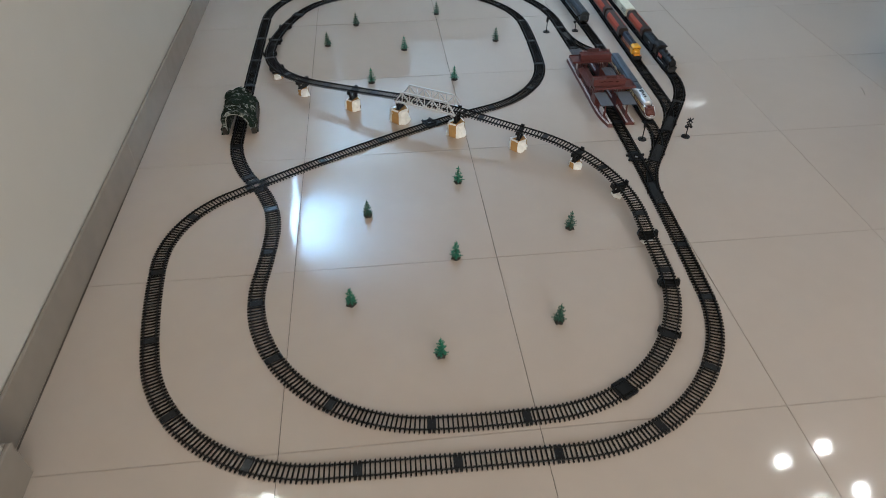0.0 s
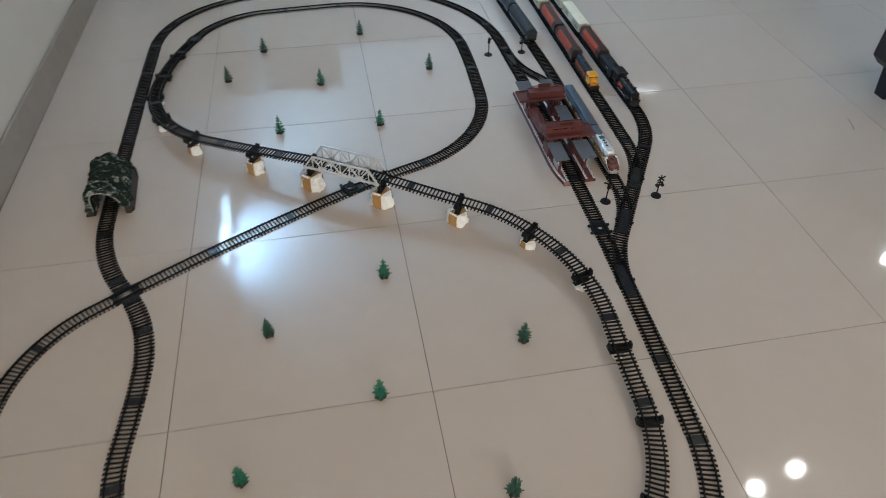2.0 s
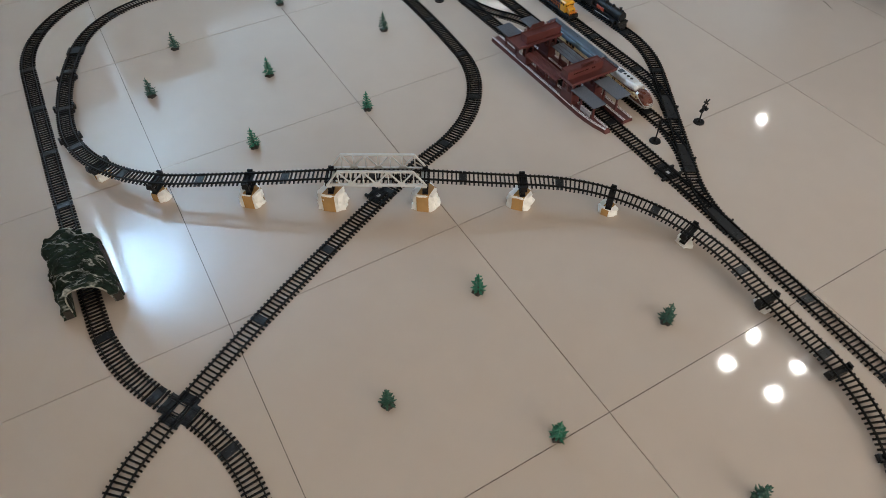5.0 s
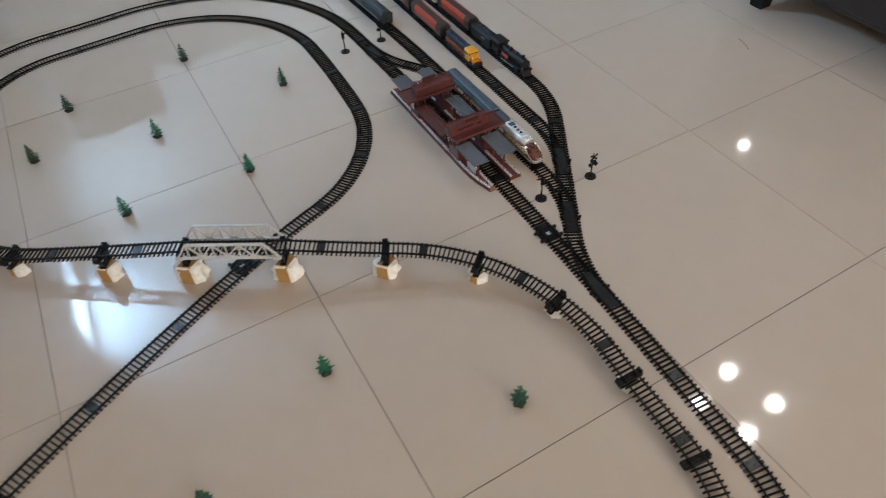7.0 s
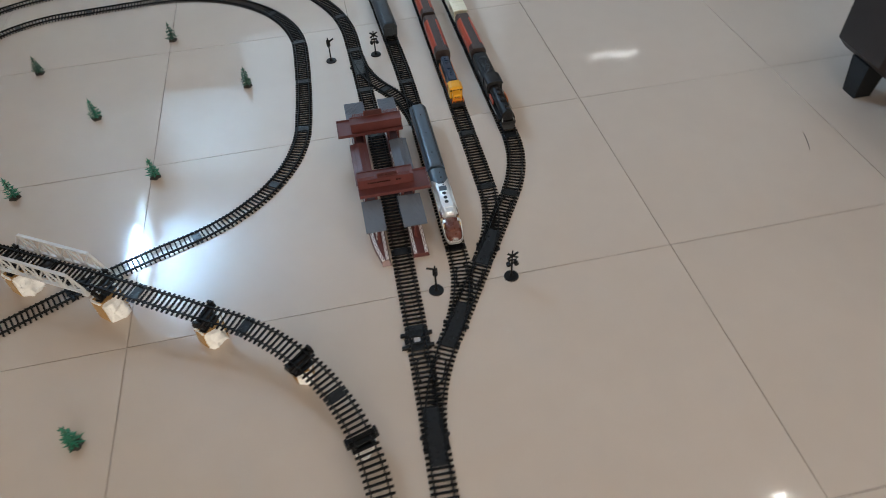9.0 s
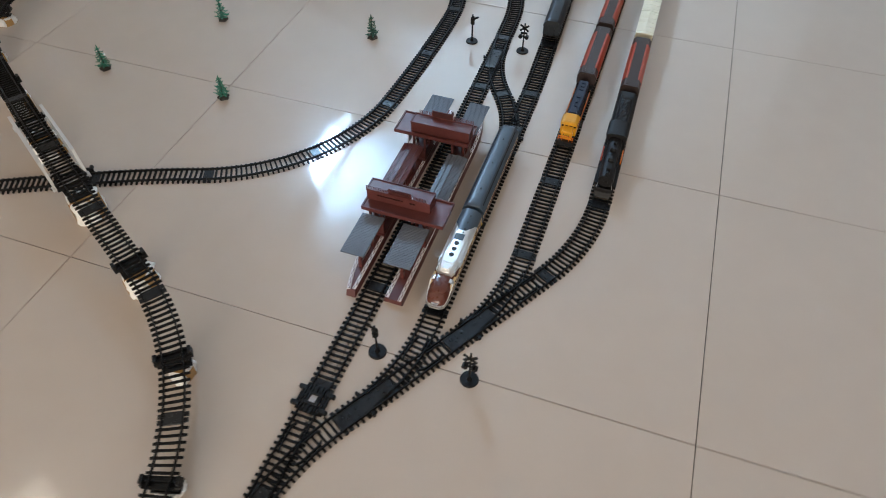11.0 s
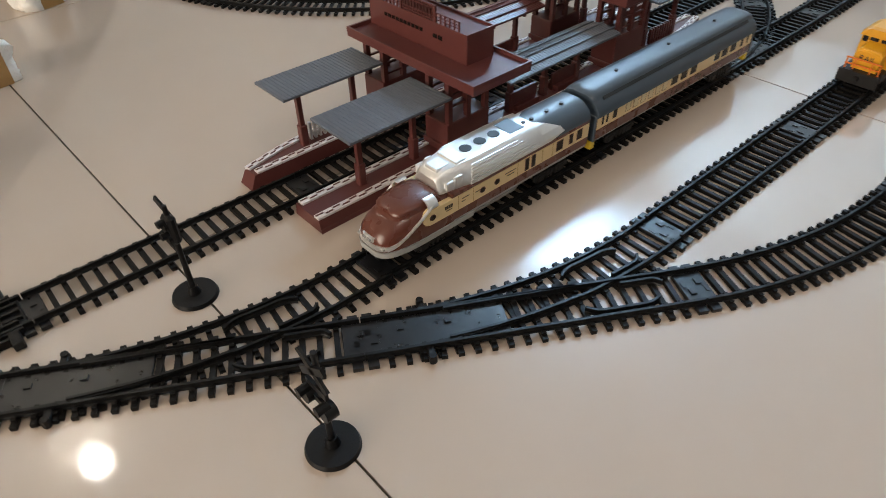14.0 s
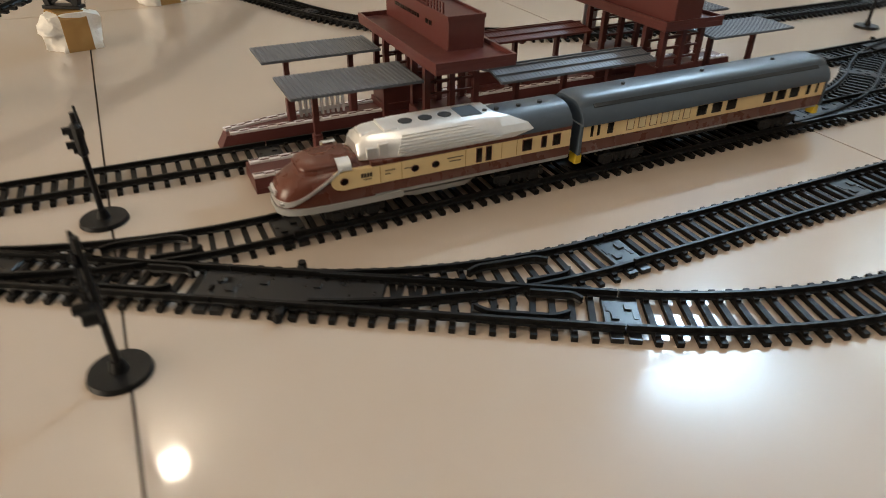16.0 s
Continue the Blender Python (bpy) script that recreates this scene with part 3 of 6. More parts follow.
def tape_band(w, d, h):
    """Tape up one flank of a foam block, over its top and down the other."""
    bm = bmesh.new()
    sections = []
    for x in (-0.24 * d, 0.08 * d, 0.41 * d):
        a, e, c = foam_width(x, w, d) + 0.0012, 0.0008, min(0.006, h * 0.3)
        path = [(-a - e, 0.0), (-a, h - c), (-a + c, h + 0.0012), (a - c, h + 0.0012), (a, h - c), (a + e, 0.0)]
        inner = [(y * 0.955, max(0, z - 0.0012)) for y, z in reversed(path)]
        sections.append([(x, y, z) for y, z in path + inner])
    loft(bm, sections)
    return bm


def pier(s, foam, label, seed, wide=0.052):
    x, y, h = loop_at(s)
    top = loop_height(s) - 0.0004
    base = Matrix.Translation((x, y, 0)) @ Matrix.Rotation(h, 4, "Z")
    if foam > 0.004:
        w, d = (wide * 0.94, wide * 0.74) if foam > 0.03 else (wide * 0.8, wide * 0.58)
        ahead = 1 if math.cos(h) - math.sin(h) > 0 else -1
        front = (0 if ahead > 0 else math.pi) - 0.50 + random.uniform(-0.12, 0.12)
        f = thing("foam_block", base @ Matrix.Rotation(front, 4, "Z"), "torn white foam block wrapped with brown tape under a pier" if foam > 0.015 else "small torn piece of white foam under a pier", "foam block", "foam blocks")
        part("foam", foam_block(seed, w, d, foam), FOAM, f, smooth=True)
        if foam > 0.015:
            part("tape", tape_band(w, d, foam), TAPE, f, "glossy brown packing tape")
    p = thing("bridge_pier", base @ Matrix.Translation((0, 0, foam + (0.002 if foam > 0.015 else 0))), label, "bridge pier", "bridge piers")
    tall = top - foam - (0.002 if foam > 0.015 else 0)
    cap = min(0.008, tall * 0.5)
    bm = bmesh.new()
    box(bm, -0.0085, 0.0085, -0.031, 0.031, tall - cap, tall, 0.0008)
    part("cap", bm, BLACK, p)
    for sy in (-1, 1):
        bm = bmesh.new()
        box(bm, -0.007, 0.007, sy * 0.0275 - 0.003, sy * 0.0275 + 0.003, tall - 0.001, tall + 0.0085, 0.0008)
        part("clip", bm, BLACK, p)
    if tall - cap > 0.004:
        for sy in (-1, 1):
            bm = bmesh.new()
            bar(bm, (0, sy * 0.0215, tall - cap), (0, sy * 0.0165, 0.003), 0.010, 0.006)
            part("column", bm, BLACK, p)
        bm = bmesh.new()
        box(bm, -0.0075, 0.0075, -0.023, 0.023, 0, 0.004, 0.0006)
        part("foot", bm, BLACK, p)
        bm = bmesh.new()
        tiers = max(1, round((tall - cap) / 0.024))
        for tier in range(tiers):
            za, zb = 0.003 + (tall - cap - 0.003) * tier / tiers, 0.003 + (tall - cap - 0.003) * (tier + 1) / tiers
            for sy in (-1, 1):
                bar(bm, (0.0008 * sy, -sy * 0.0175, za), (0.0008 * sy, sy * 0.0195, zb), 0.0036, 0.0028)
            box(bm, -0.0032, 0.0032, -0.0190, 0.0190, zb - 0.0016, zb + 0.0010)
        part("web", bm, BLACK, p)
    return p


PIER_LABEL = "black plastic toy bridge pier holding the raised track"
for k, (s, foam, wide) in enumerate((
        (3.672, 0.0, 0.05), (3.850, 0.0, 0.05), (4.028, 0.012, 0.052), (4.207, 0.022, 0.050), (4.410, 0.030, 0.050), (4.662, 0.046, 0.054), (4.875, 0.056, 0.066),
        (5.115, 0.056, 0.062), (5.362, 0.044, 0.058), (5.589, 0.026, 0.048), (5.795, 0.015, 0.046), (6.032, 0.006, 0.045), (6.234, 0.0, 0.05), (6.425, 0.0, 0.05))):
    pier(s, foam, PIER_LABEL, k + 1, wide)


# ---- truss bridge ----
def truss_bridge():
    s = 4.996
    x, y, h = loop_at(s)
    z = loop_height(s) - 0.003
    t = thing("truss_bridge", Matrix.Translation((x, y, z)) @ Matrix.Rotation(h, 4, "Z"), "pale grey plastic truss bridge over the lower track", "toy bridge")
    for sy in (-1, 1):
        yy = sy * 0.0315
        top, half, upper = 0.049, 0.126, 0.092
        truss = bmesh.new()
        box(truss, -half, half, yy - 0.003, yy + 0.003, 0.0, 0.005)
        side = part("truss", truss, BRIDGE, t)
        bm = bmesh.new()
        box(bm, -upper, upper, yy - 0.0032, yy + 0.0032, top - 0.004, top)
        part("top_chord", bm, BRIDGE, side)
        for sx in (-1, 1):
            bm = bmesh.new()
            bar(bm, (sx * (half - 0.004), yy, 0.004), (sx * upper, yy, top - 0.002), 0.005, 0.004)
            part("end_post", bm, BRIDGE, side)
        for gx in (-0.062, 0.0, 0.062):
            for ex in (-0.031, 0.031):
                bm = bmesh.new()
                bar(bm, (gx, yy, 0.006), (gx + ex, yy, top - 0.003), 0.003, 0.0032)
                part("diagonal", bm, BRIDGE, side)
            bm = bmesh.new()
            solid(bm, [(-0.011, 0.004), (0.011, 0.004), (0.008, 0.012), (-0.008, 0.012)], -0.0018, 0.0018, Matrix.Translation((gx, yy, 0)) @ Matrix.Rotation(radians(90), 4, "X"))
            part("gusset", bm, BRIDGE, side)
        for vx in (-0.093, -0.062, -0.031, 0.0, 0.031, 0.062, 0.093):
            bm = bmesh.new()
            bar(bm, (vx, yy, 0.003), (vx, yy, top - 0.002), 0.0024, 0.0026)
            part("vertical", bm, BRIDGE, side)
    for k in range(7):
        bm = bmesh.new()
        cx = -0.108 + 0.036 * k
        box(bm, cx - 0.003, cx + 0.003, -0.031, 0.031, -0.0012, 0.0018)
        part("cross_beam", bm, BRIDGE, t)
    for sx in (-1, 1):
        bm = bmesh.new()
        box(bm, sx * 0.118 - 0.007, sx * 0.118 + 0.007, -0.037, 0.037, -0.0022, 0.0028, 0.0006)
        part("end_plate", bm, BRIDGE, t)


truss_bridge()


# ---- tunnel ----
def tunnel():
    t = thing("tunnel", Matrix.Translation((-0.252, 1.398, 0)) @ Matrix.Rotation(radians(-1.5), 4, "Z"), "black-green rocky plastic toy tunnel with pale dry-brushed veins", "toy tunnel")
    n, m, length = 64, 56, 0.187
    bm = bmesh.new()
    outer, inner = [], []
    for j in range(m + 1):
        v = j / m
        ro, ri = [], []
        for i in range(n + 1):
            a = math.pi * i / n
            c, s = math.cos(a), math.sin(a)
            grow = 1.0 + 0.05 * math.sin(math.pi * v) - 0.03 * v
            east = 1 - 0.27 * v if c > 0 else 1 + 0.02 * v
            lean = -(0.011 + 0.012 * v) * s * s
            p = Vector((0.064 * east * math.copysign(abs(c) ** 0.80, c) + lean, v * length, 0.098 * grow * abs(s) ** 0.80))
            slant = Vector((p.x + 0.6 * p.y, p.y - 0.5 * p.x, p.z * 1.2))
            ridge = 1 - abs(noise.noise(Vector((slant.x * 20, slant.y * 58, slant.z * 20))))
            q = noise.noise(p * 24 + Vector((3, 1, 7))) * 0.010 + (ridge ** 4) * 0.0095 + noise.noise(p * 150) * 0.0016 - 0.005
            p += Vector((c, 0, s)) * q
            p.z = max(0, p.z)
            if j == 0:
                p.y += noise.noise(p * 40) * 0.010 - 0.006 * s
            if j == m:
                p.y += noise.noise(p * 34 + Vector((9, 0, 0))) * 0.016
            ro.append(bm.verts.new(p))
            ri.append(bm.verts.new((0.043 * (0.5 + 0.5 * east) * math.copysign(abs(c) ** 0.72, c) + lean * 0.9, p.y + (0.001 if j == 0 else -0.001 if j == m else 0), 0.086 * abs(s) ** 0.74)))
        outer.append(ro), inner.append(ri)
    for j in range(m):
        for i in range(n):
            bm.faces.new((outer[j][i], outer[j][i + 1], outer[j + 1][i + 1], outer[j + 1][i]))
            bm.faces.new((inner[j][i], inner[j + 1][i], inner[j + 1][i + 1], inner[j][i + 1]))
    for j in (0, m):
        for i in range(n):
            bm.faces.new((outer[j][i], inner[j][i], inner[j][i + 1], outer[j][i + 1]))
    for i in (0, n):
        for j in range(m):
            bm.faces.new((outer[j][i], outer[j + 1][i], inner[j + 1][i], inner[j][i]))
    part("shell", bm, ROCK, t, smooth=True)
    bm = bmesh.new()
    last = None
    for i in range(33):
        a = math.pi * (0.04 + 0.92 * i / 32)
        c, s = math.cos(a), math.sin(a)
        p = Vector((0.0442 * math.copysign(abs(c) ** 0.72, c) - 0.0099 * s * s, -0.0062 * s + noise.noise(Vector((c * 3, s * 3, 0))) * 0.002 - 0.001, 0.0872 * abs(s) ** 0.74))
        if last is not None:
            rod(bm, last, p, 0.0017, 6)
        last = p
    part("portal_rim", bm, ROCK_EDGE, t, "pale grey rim round the opening")
    for sx in (-1, 1):
        bm = bmesh.new()
        box(bm, sx * 0.0545 - 0.0085, sx * 0.0545 + 0.0085, -0.004, 0.014, 0, 0.026, 0.002)
        part("portal_foot", bm, BASE, t, "dark brown foot beside the opening")
    bm = bmesh.new()
    loft(bm, [[(0.052 - 0.1 * y, y, 0), (0.0685 - 0.1 * y, y, 0), (0.0660 - 0.1 * y, y, z), (0.050 - 0.1 * y, y, z + 0.003)] for y, z in ((0.010, 0.024), (0.06, 0.029), (0.11, 0.033), (0.16, 0.038), (0.184, 0.035))])
    part("side_foot", bm, BASE, t, "dark brown smooth foot along the side")


tunnel()


# ---- trees ----
def pine(x, y, tall, mat, label, turn, broad=0.0185):
    t = thing("pine_tree", Matrix.Translation((x, y, 0)) @ Matrix.Rotation(turn, 4, "Z"), label, "toy tree", "toy pine trees")
    rng = random.Random(round(x * 1000 + y * 77))
    bm = bmesh.new()
    ring = [(0.0138 * (1 + 0.16 * math.sin(5 * a + turn)) * math.cos(a), 0.0138 * (1 + 0.16 * math.sin(5 * a + turn)) * math.sin(a)) for a in [k * math.tau / 14 for k in range(14)]]
    loft(bm, [[(px, py, 0) for px, py in ring], [(px * 0.95, py * 0.95, 0.004) for px, py in ring], [(px * 0.55, py * 0.55, 0.0075) for px, py in ring]])
    part("base", bm, BASE, t, "dark brown lumpy base")
    bm = bmesh.new()
    rod(bm, (0, 0, 0.003), (0, 0, tall * 0.93), 0.0030, 7, 0.0010)
    part("trunk", bm, BASE, t)
    bm = bmesh.new()
    layers = 5

    def twig(root, mid, tip, w, h):
        """A flat-sided branch: thin at the stem, thick in the middle, turned up at its tip."""
        rings = []
        for p, q, k in ((root, mid, 0.55), (mid, tip, 1.0), (tip, tip * 2 - mid, 0.40)):
            d = (q - p)
            d.z = 0
            d.normalize()
            s = Vector((-d.y, d.x, 0))
            rings.append([p + s * w * k, p + Vector((0, 0, h * k)), p - s * w * k, p - Vector((0, 0, h * 0.7 * k))])
        loft(bm, rings)

    for k in range(layers):
        f = k / layers
        z = 0.0125 + (tall - 0.0125) * f * 0.98
        reach = broad * (1 - f) ** 0.62
        count = (8, 7, 6, 5, 4)[k]
        for i in range(count):
            a = math.tau * (i + 0.5 * (k % 2)) / count + rng.uniform(-0.25, 0.25)
            r = reach * rng.uniform(0.74, 1.18)
            d, side = Vector((math.cos(a), math.sin(a), 0)), Vector((-math.sin(a), math.cos(a), 0))
            lift = Vector((0, 0, z + rng.uniform(-0.0010, 0.0010)))
            stem, mid, tip = lift + Vector((0, 0, 0.0040)), d * r * 0.62 + lift - Vector((0, 0, 0.0012)), d * r + lift + Vector((0, 0, 0.0010))
            w = 0.0027 * (1 - 0.25 * f)
            twig(stem, mid, tip, w, 0.0019)
            for fork in (-1, 1):
                root = d * r * 0.46 + lift + Vector((0, 0, 0.0002))
                end = root + (d * 0.55 + side * fork * 0.72) * r * 0.34 + Vector((0, 0, 0.0008))
                twig(root, (root + end) / 2 - Vector((0, 0, 0.0004)), end, w * 0.55, 0.0012)
    rod(bm, (0, 0, tall * 0.80), (0, 0, tall), 0.0026, 6, 0.0007)
    part("crown", bm, mat, t)
    return t


DARK_TREE, BRIGHT_TREE = "dark green plastic toy pine on a brown base", "bright green plastic toy pine on a brown base"
TREES = [
    (0.393, 0.243, 1), (0.723, 0.325, 0), (0.164, 0.450, 1), (0.477, 0.610, 1), (0.852, 0.711, 0), (0.220, 0.842, 0), (0.532, 0.995, 1),
    (0.256, 1.760, 1), (0.611, 1.752, 1), (0.061, 2.155, 0), (0.416, 2.072, 1), (0.195, 2.382, 0), (0.606, 2.478, 0), (0.854, 2.126, 0),
]
for k, (x, y, bright) in enumerate(TREES):
    pine(x, y, 0.067 + 0.003 * math.sin(k * 2.1), LEAF_BRIGHT if bright else LEAF_DARK, BRIGHT_TREE if bright else DARK_TREE, k * 1.3, 0.0200)


# ---- signals ----
def signal_base(t):
    bm = bmesh.new()
    bmesh.ops.create_cone(bm, cap_ends=True, segments=36, radius1=0.0165, radius2=0.0155, depth=0.003, matrix=Matrix.Translation((0, 0, 0.0015)))
    rod(bm, (0, 0, 0.003), (0, 0, 0.0095), 0.0046, 16, 0.0032)
    part("base", bm, BLACK, t, smooth=True)


def semaphore(x, y, turn):
    t = thing("signal_post", Matrix.Translation((x, y, 0)) @ Matrix.Rotation(radians(turn), 4, "Z"), "black plastic toy signal post with a round head and arm", "toy signal", "toy signals")
    signal_base(t)
    bm = bmesh.new()
    rod(bm, (0, 0, 0.008), (0, 0, 0.080), 0.0022, 10, 0.0017)
    part("post", bm, BLACK, t, smooth=True)
    bm = bmesh.new()
    box(bm, -0.0055, 0.0055, -0.0035, 0.003, 0.050, 0.073, 0.0022)
    for z in (0.056, 0.066):
        rod(bm, (0, -0.0055, z), (0, -0.003, z), 0.0036, 14)
        rod(bm, (0, -0.0085, z + 0.0028), (0, -0.003, z + 0.0028), 0.0026, 8)
    part("head", bm, BLACK, t)
    bm = bmesh.new()
    bar(bm, (0.001, 0.003, 0.066), (-0.017, 0.003, 0.077), 0.0016, 0.005)
    part("arm", bm, BLACK, t)
    return t


def crossbuck(x, y, turn):
    t = thing("crossing_sign", Matrix.Translation((x, y, 0)) @ Matrix.Rotation(radians(turn), 4, "Z"), "black plastic railway crossing sign with cross and twin lamps", "toy sign", "toy crossing signs")
    signal_base(t)
    bm = bmesh.new()
    rod(bm, (0, 0, 0.008), (0, 0, 0.082), 0.0021, 10, 0.0018)
    part("post", bm, BLACK, t, smooth=True)
    for k in (-1, 1):
        bm = bmesh.new()
        bar(bm, (-0.0115, -0.0025, 0.070 - k * 0.0085), (0.0115, -0.0025, 0.070 + k * 0.0085), 0.0018, 0.0048)
        part("cross_arm", bm, BLACK, t)
    bm = bmesh.new()
    box(bm, -0.012, 0.012, -0.003, -0.001, 0.043, 0.0475)
    part("lamp_bar", bm, BLACK, t)
    for k in (-1, 1):
        bm = bmesh.new()
        rod(bm, (k * 0.0085, -0.0065, 0.045), (k * 0.0085, 0.001, 0.045), 0.0052, 18)
        rod(bm, (k * 0.0085, -0.0095, 0.0495), (k * 0.0085, -0.002, 0.0495), 0.0030, 8)
        part("lamp", bm, BLACK, t, smooth=True)
    bm = bmesh.new()
    box(bm, -0.009, 0.009, -0.003, -0.001, 0.053, 0.058)
    part("sign_plate", bm, BLACK, t)
    return t


semaphore(1.255, 1.196, 8)
semaphore(1.118, 2.199, 180)
crossbuck(1.424, 1.196, 0)
crossbuck(1.261, 2.198, 0)

# ---- station ----
def station():
    t = thing("station", Matrix.Translation((1.1985, 1.588, 0)) @ Matrix.Rotation(radians(-0.3), 4, "Z"), "maroon plastic toy station with two platforms and grey canopies", "toy station")
    half_turn = Matrix.Rotation(math.pi, 4, "Z")
    for k in range(2):
        m = half_turn if k else Matrix.Identity(4)
        # west platform of this half, tapering to the south
        xi, xo, yn, ys = -0.0290, -0.0615, 0.286, -0.290
        outline = [(xi, yn), (xo, yn), (xo, ys + 0.11), (xo + 0.0020, ys + 0.075), (xo + 0.0065, ys + 0.04), (xo + 0.013, ys + 0.012), (xo + 0.016, ys), (xi, ys)]
        bm = bmesh.new()
        foot = [(x + (x - (xi + xo) / 2) * 0.16, y - (0.007 if y == ys else 0.0)) for x, y in outline]
        loft(bm, [[(x, y, 0.0) for x, y in foot], [(x, y, 0.0118) for x, y in outline]])
        bmesh.ops.transform(bm, matrix=m, verts=bm.verts)
        body = part("platform", bm, STATION, t)
        bm = bmesh.new()
        solid(bm, [(x - 0.002 if x == xo else x, y) for x, y in outline], 0.0, 0.004, m)
        part("plinth", bm, STATION, body)
        for side in range(2):
            bm = bmesh.new()
            path = [(xi - 0.0035, yn - 0.002), (xi - 0.0035, ys + 0.003)] if side == 0 else [(x + 0.0035, y) for x, y in outline[1:-1]]
            run = []
            for (ax, ay), (bx, by) in zip(path, path[1:]):
                n = max(1, round(math.hypot(bx - ax, by - ay) / 0.0082))
                run += [((ax + (bx - ax) * i / n, ay + (by - ay) * i / n), (ax + (bx - ax) * (i + 1) / n, ay + (by - ay) * (i + 1) / n)) for i in range(n)]
            for (ax, ay), (bx, by) in run:
                a, b = Vector((ax, ay, 0.0122)), Vector((bx, by, 0.0122))
                gap = (b - a) * 0.025
                made = bar(bm, a + gap, b - gap, 0.0066, 0.0030)
                bmesh.ops.transform(bm, matrix=m, verts=made)
            edge = part("edging", bm, KERB, body, "white painted stone edging")
            bm = bmesh.new()
            for i, ((ax, ay), (bx, by)) in enumerate(run):
                a, b = Vector((ax, ay, 0.0139)), Vector((bx, by, 0.0139))
                across = Vector((b.y - a.y, a.x - b.x, 0)).normalized() * 0.0011
                shift = across if i % 2 else -across
                made = bar(bm, a + (b - a) * 0.08 + shift, b - (b - a) * 0.08 + shift, 0.0013, 0.0006)
                bmesh.ops.transform(bm, matrix=m, verts=made)
            tagged(part("edging_mark", bm, STATION, edge, "maroon marks on the edging"), kind="stuff")

        # canopies: end canopies on both platforms, long middle canopy on this one
        def canopy(x0, x1, y0, y1, z, mat, label, posts, gable=0.0):
            bm = bmesh.new()
            mid = (x0 + x1) / 2
            loft(bm, [[(x0, y, z), (mid, y, z + gable), (x1, y, z), (x1, y, z - 0.002), (mid, y, z - 0.002 + gable), (x0, y, z - 0.002)] for y in (y0, y1)])
            bmesh.ops.transform(bm, matrix=m, verts=bm.verts)
            roof = part("canopy", bm, mat, t, label)
            bm = bmesh.new()
            n = round((y1 - y0) / 0.0037)
            spine = [(x0 + 0.0004, z), (mid, z + gable), (x1 - 0.0004, z)]
            for i in range(n):
                y = y0 + (y1 - y0) * (i + 0.5) / n
                loft(bm, [[(x, y - 0.0012, zz - 0.0004), (x, y - 0.0005, zz + 0.0004), (x, y + 0.0005, zz + 0.0004), (x, y + 0.0012, zz - 0.0004)] for x, zz in spine])
            bmesh.ops.transform(bm, matrix=m, verts=bm.verts)
            tagged(part("corrugation", bm, mat, roof), kind="stuff")
            if gable:
                for fx in (-0.55, 0.0, 0.55):
                    bm = bmesh.new()
                    x, zz = mid + fx * (x1 - x0) / 2, z + gable * (1 - abs(fx))
                    box(bm, x - 0.0006, x + 0.0006, y0, y1, zz - 0.0004, zz + 0.0015, 0, m)
                    part("roof_rib", bm, mat, roof)
            for px, py in posts:
                bm = bmesh.new()
                box(bm, px - 0.0022, px + 0.0022, py - 0.0022, py + 0.0022, 0.011, z - 0.0012, 0, m)
                box(bm, px - 0.0036, px + 0.0036, py - 0.0036, py + 0.0036, 0.011, 0.032, 0.0008, m)
                box(bm, px - 0.014, px + 0.014, py - 0.0016, py + 0.0016, z - 0.0045, z - 0.0018, 0, m)
                part("post", bm, STATION, t)

        grey = "slate grey corrugated canopy roof"
        canopy(-0.0690, -0.0225, -0.254, -0.150, 0.072, STATION_GREY, grey, ((-0.0430, -0.230), (-0.0430, -0.172)))
        canopy(0.0165, 0.0695, -0.254, -0.150, 0.072, STATION_GREY, grey, ((0.0430, -0.230), (0.0430, -0.172)))
        canopy(-0.0730, -0.0290, -0.078, 0.082, 0.062, STATION_GREY if k else STATION, "slate grey ridged canopy roof" if k else "maroon ridged canopy roof", ((-0.0435, -0.05), (-0.0435, 0.0), (-0.0435, 0.05)), 0.004)

        # benches, boards and low walls on the platform
        for y in (-0.03, 0.03):
            bm = bmesh.new()
            box(bm, -0.0450, -0.0420, y - 0.018, y + 0.018, 0.0115, 0.030, 0, m)
            box(bm, -0.0510, -0.0350, y - 0.016, y + 0.016, 0.0115, 0.0175, 0, m)
            part("bench", bm, STATION, t)
        paint = STATION if k else POSTER
        bm = bmesh.new()
        box(bm, -0.0475, -0.0460, -0.222, -0.180, 0.0150, 0.0185, 0, m)
        fence = part("low_fence", bm, paint, t, "" if k else "white picket fence on the platform")
        for i in range(9):
            bm = bmesh.new()
            box(bm, -0.0485, -0.0450, -0.2215 + 0.0050 * i, -0.2193 + 0.0050 * i, 0.0115, 0.0290, 0, m)
            part("picket", bm, paint, fence)

        # footbridge building
        bm = bmesh.new()
        box(bm, -0.070, 0.097, -0.153, -0.085, 0.0835, 0.0890, 0.0006, m)
        for x0, x1, y0, y1 in ((-0.070, 0.097, -0.153, -0.151), (-0.070, 0.097, -0.087, -0.085), (-0.070, -0.068, -0.1512, -0.0868), (0.095, 0.097, -0.1512, -0.0868)):
            box(bm, x0, x1, y0, y1, 0.0886, 0.0925, 0, m)
        part("footbridge_deck", bm, STATION, t)
        bm = bmesh.new()
        box(bm, -0.0685, 0.0615, -0.126, -0.094, 0.0885, 0.1165, 0.0006, m)
        for x0, x1, y0, y1 in ((-0.0690, 0.0620, -0.1265, -0.1248), (-0.0690, 0.0620, -0.0952, -0.0935), (-0.0690, -0.0673, -0.1249, -0.0951), (0.0603, 0.0620, -0.1249, -0.0951)):
            box(bm, x0, x1, y0, y1, 0.1150, 0.1190, 0, m)
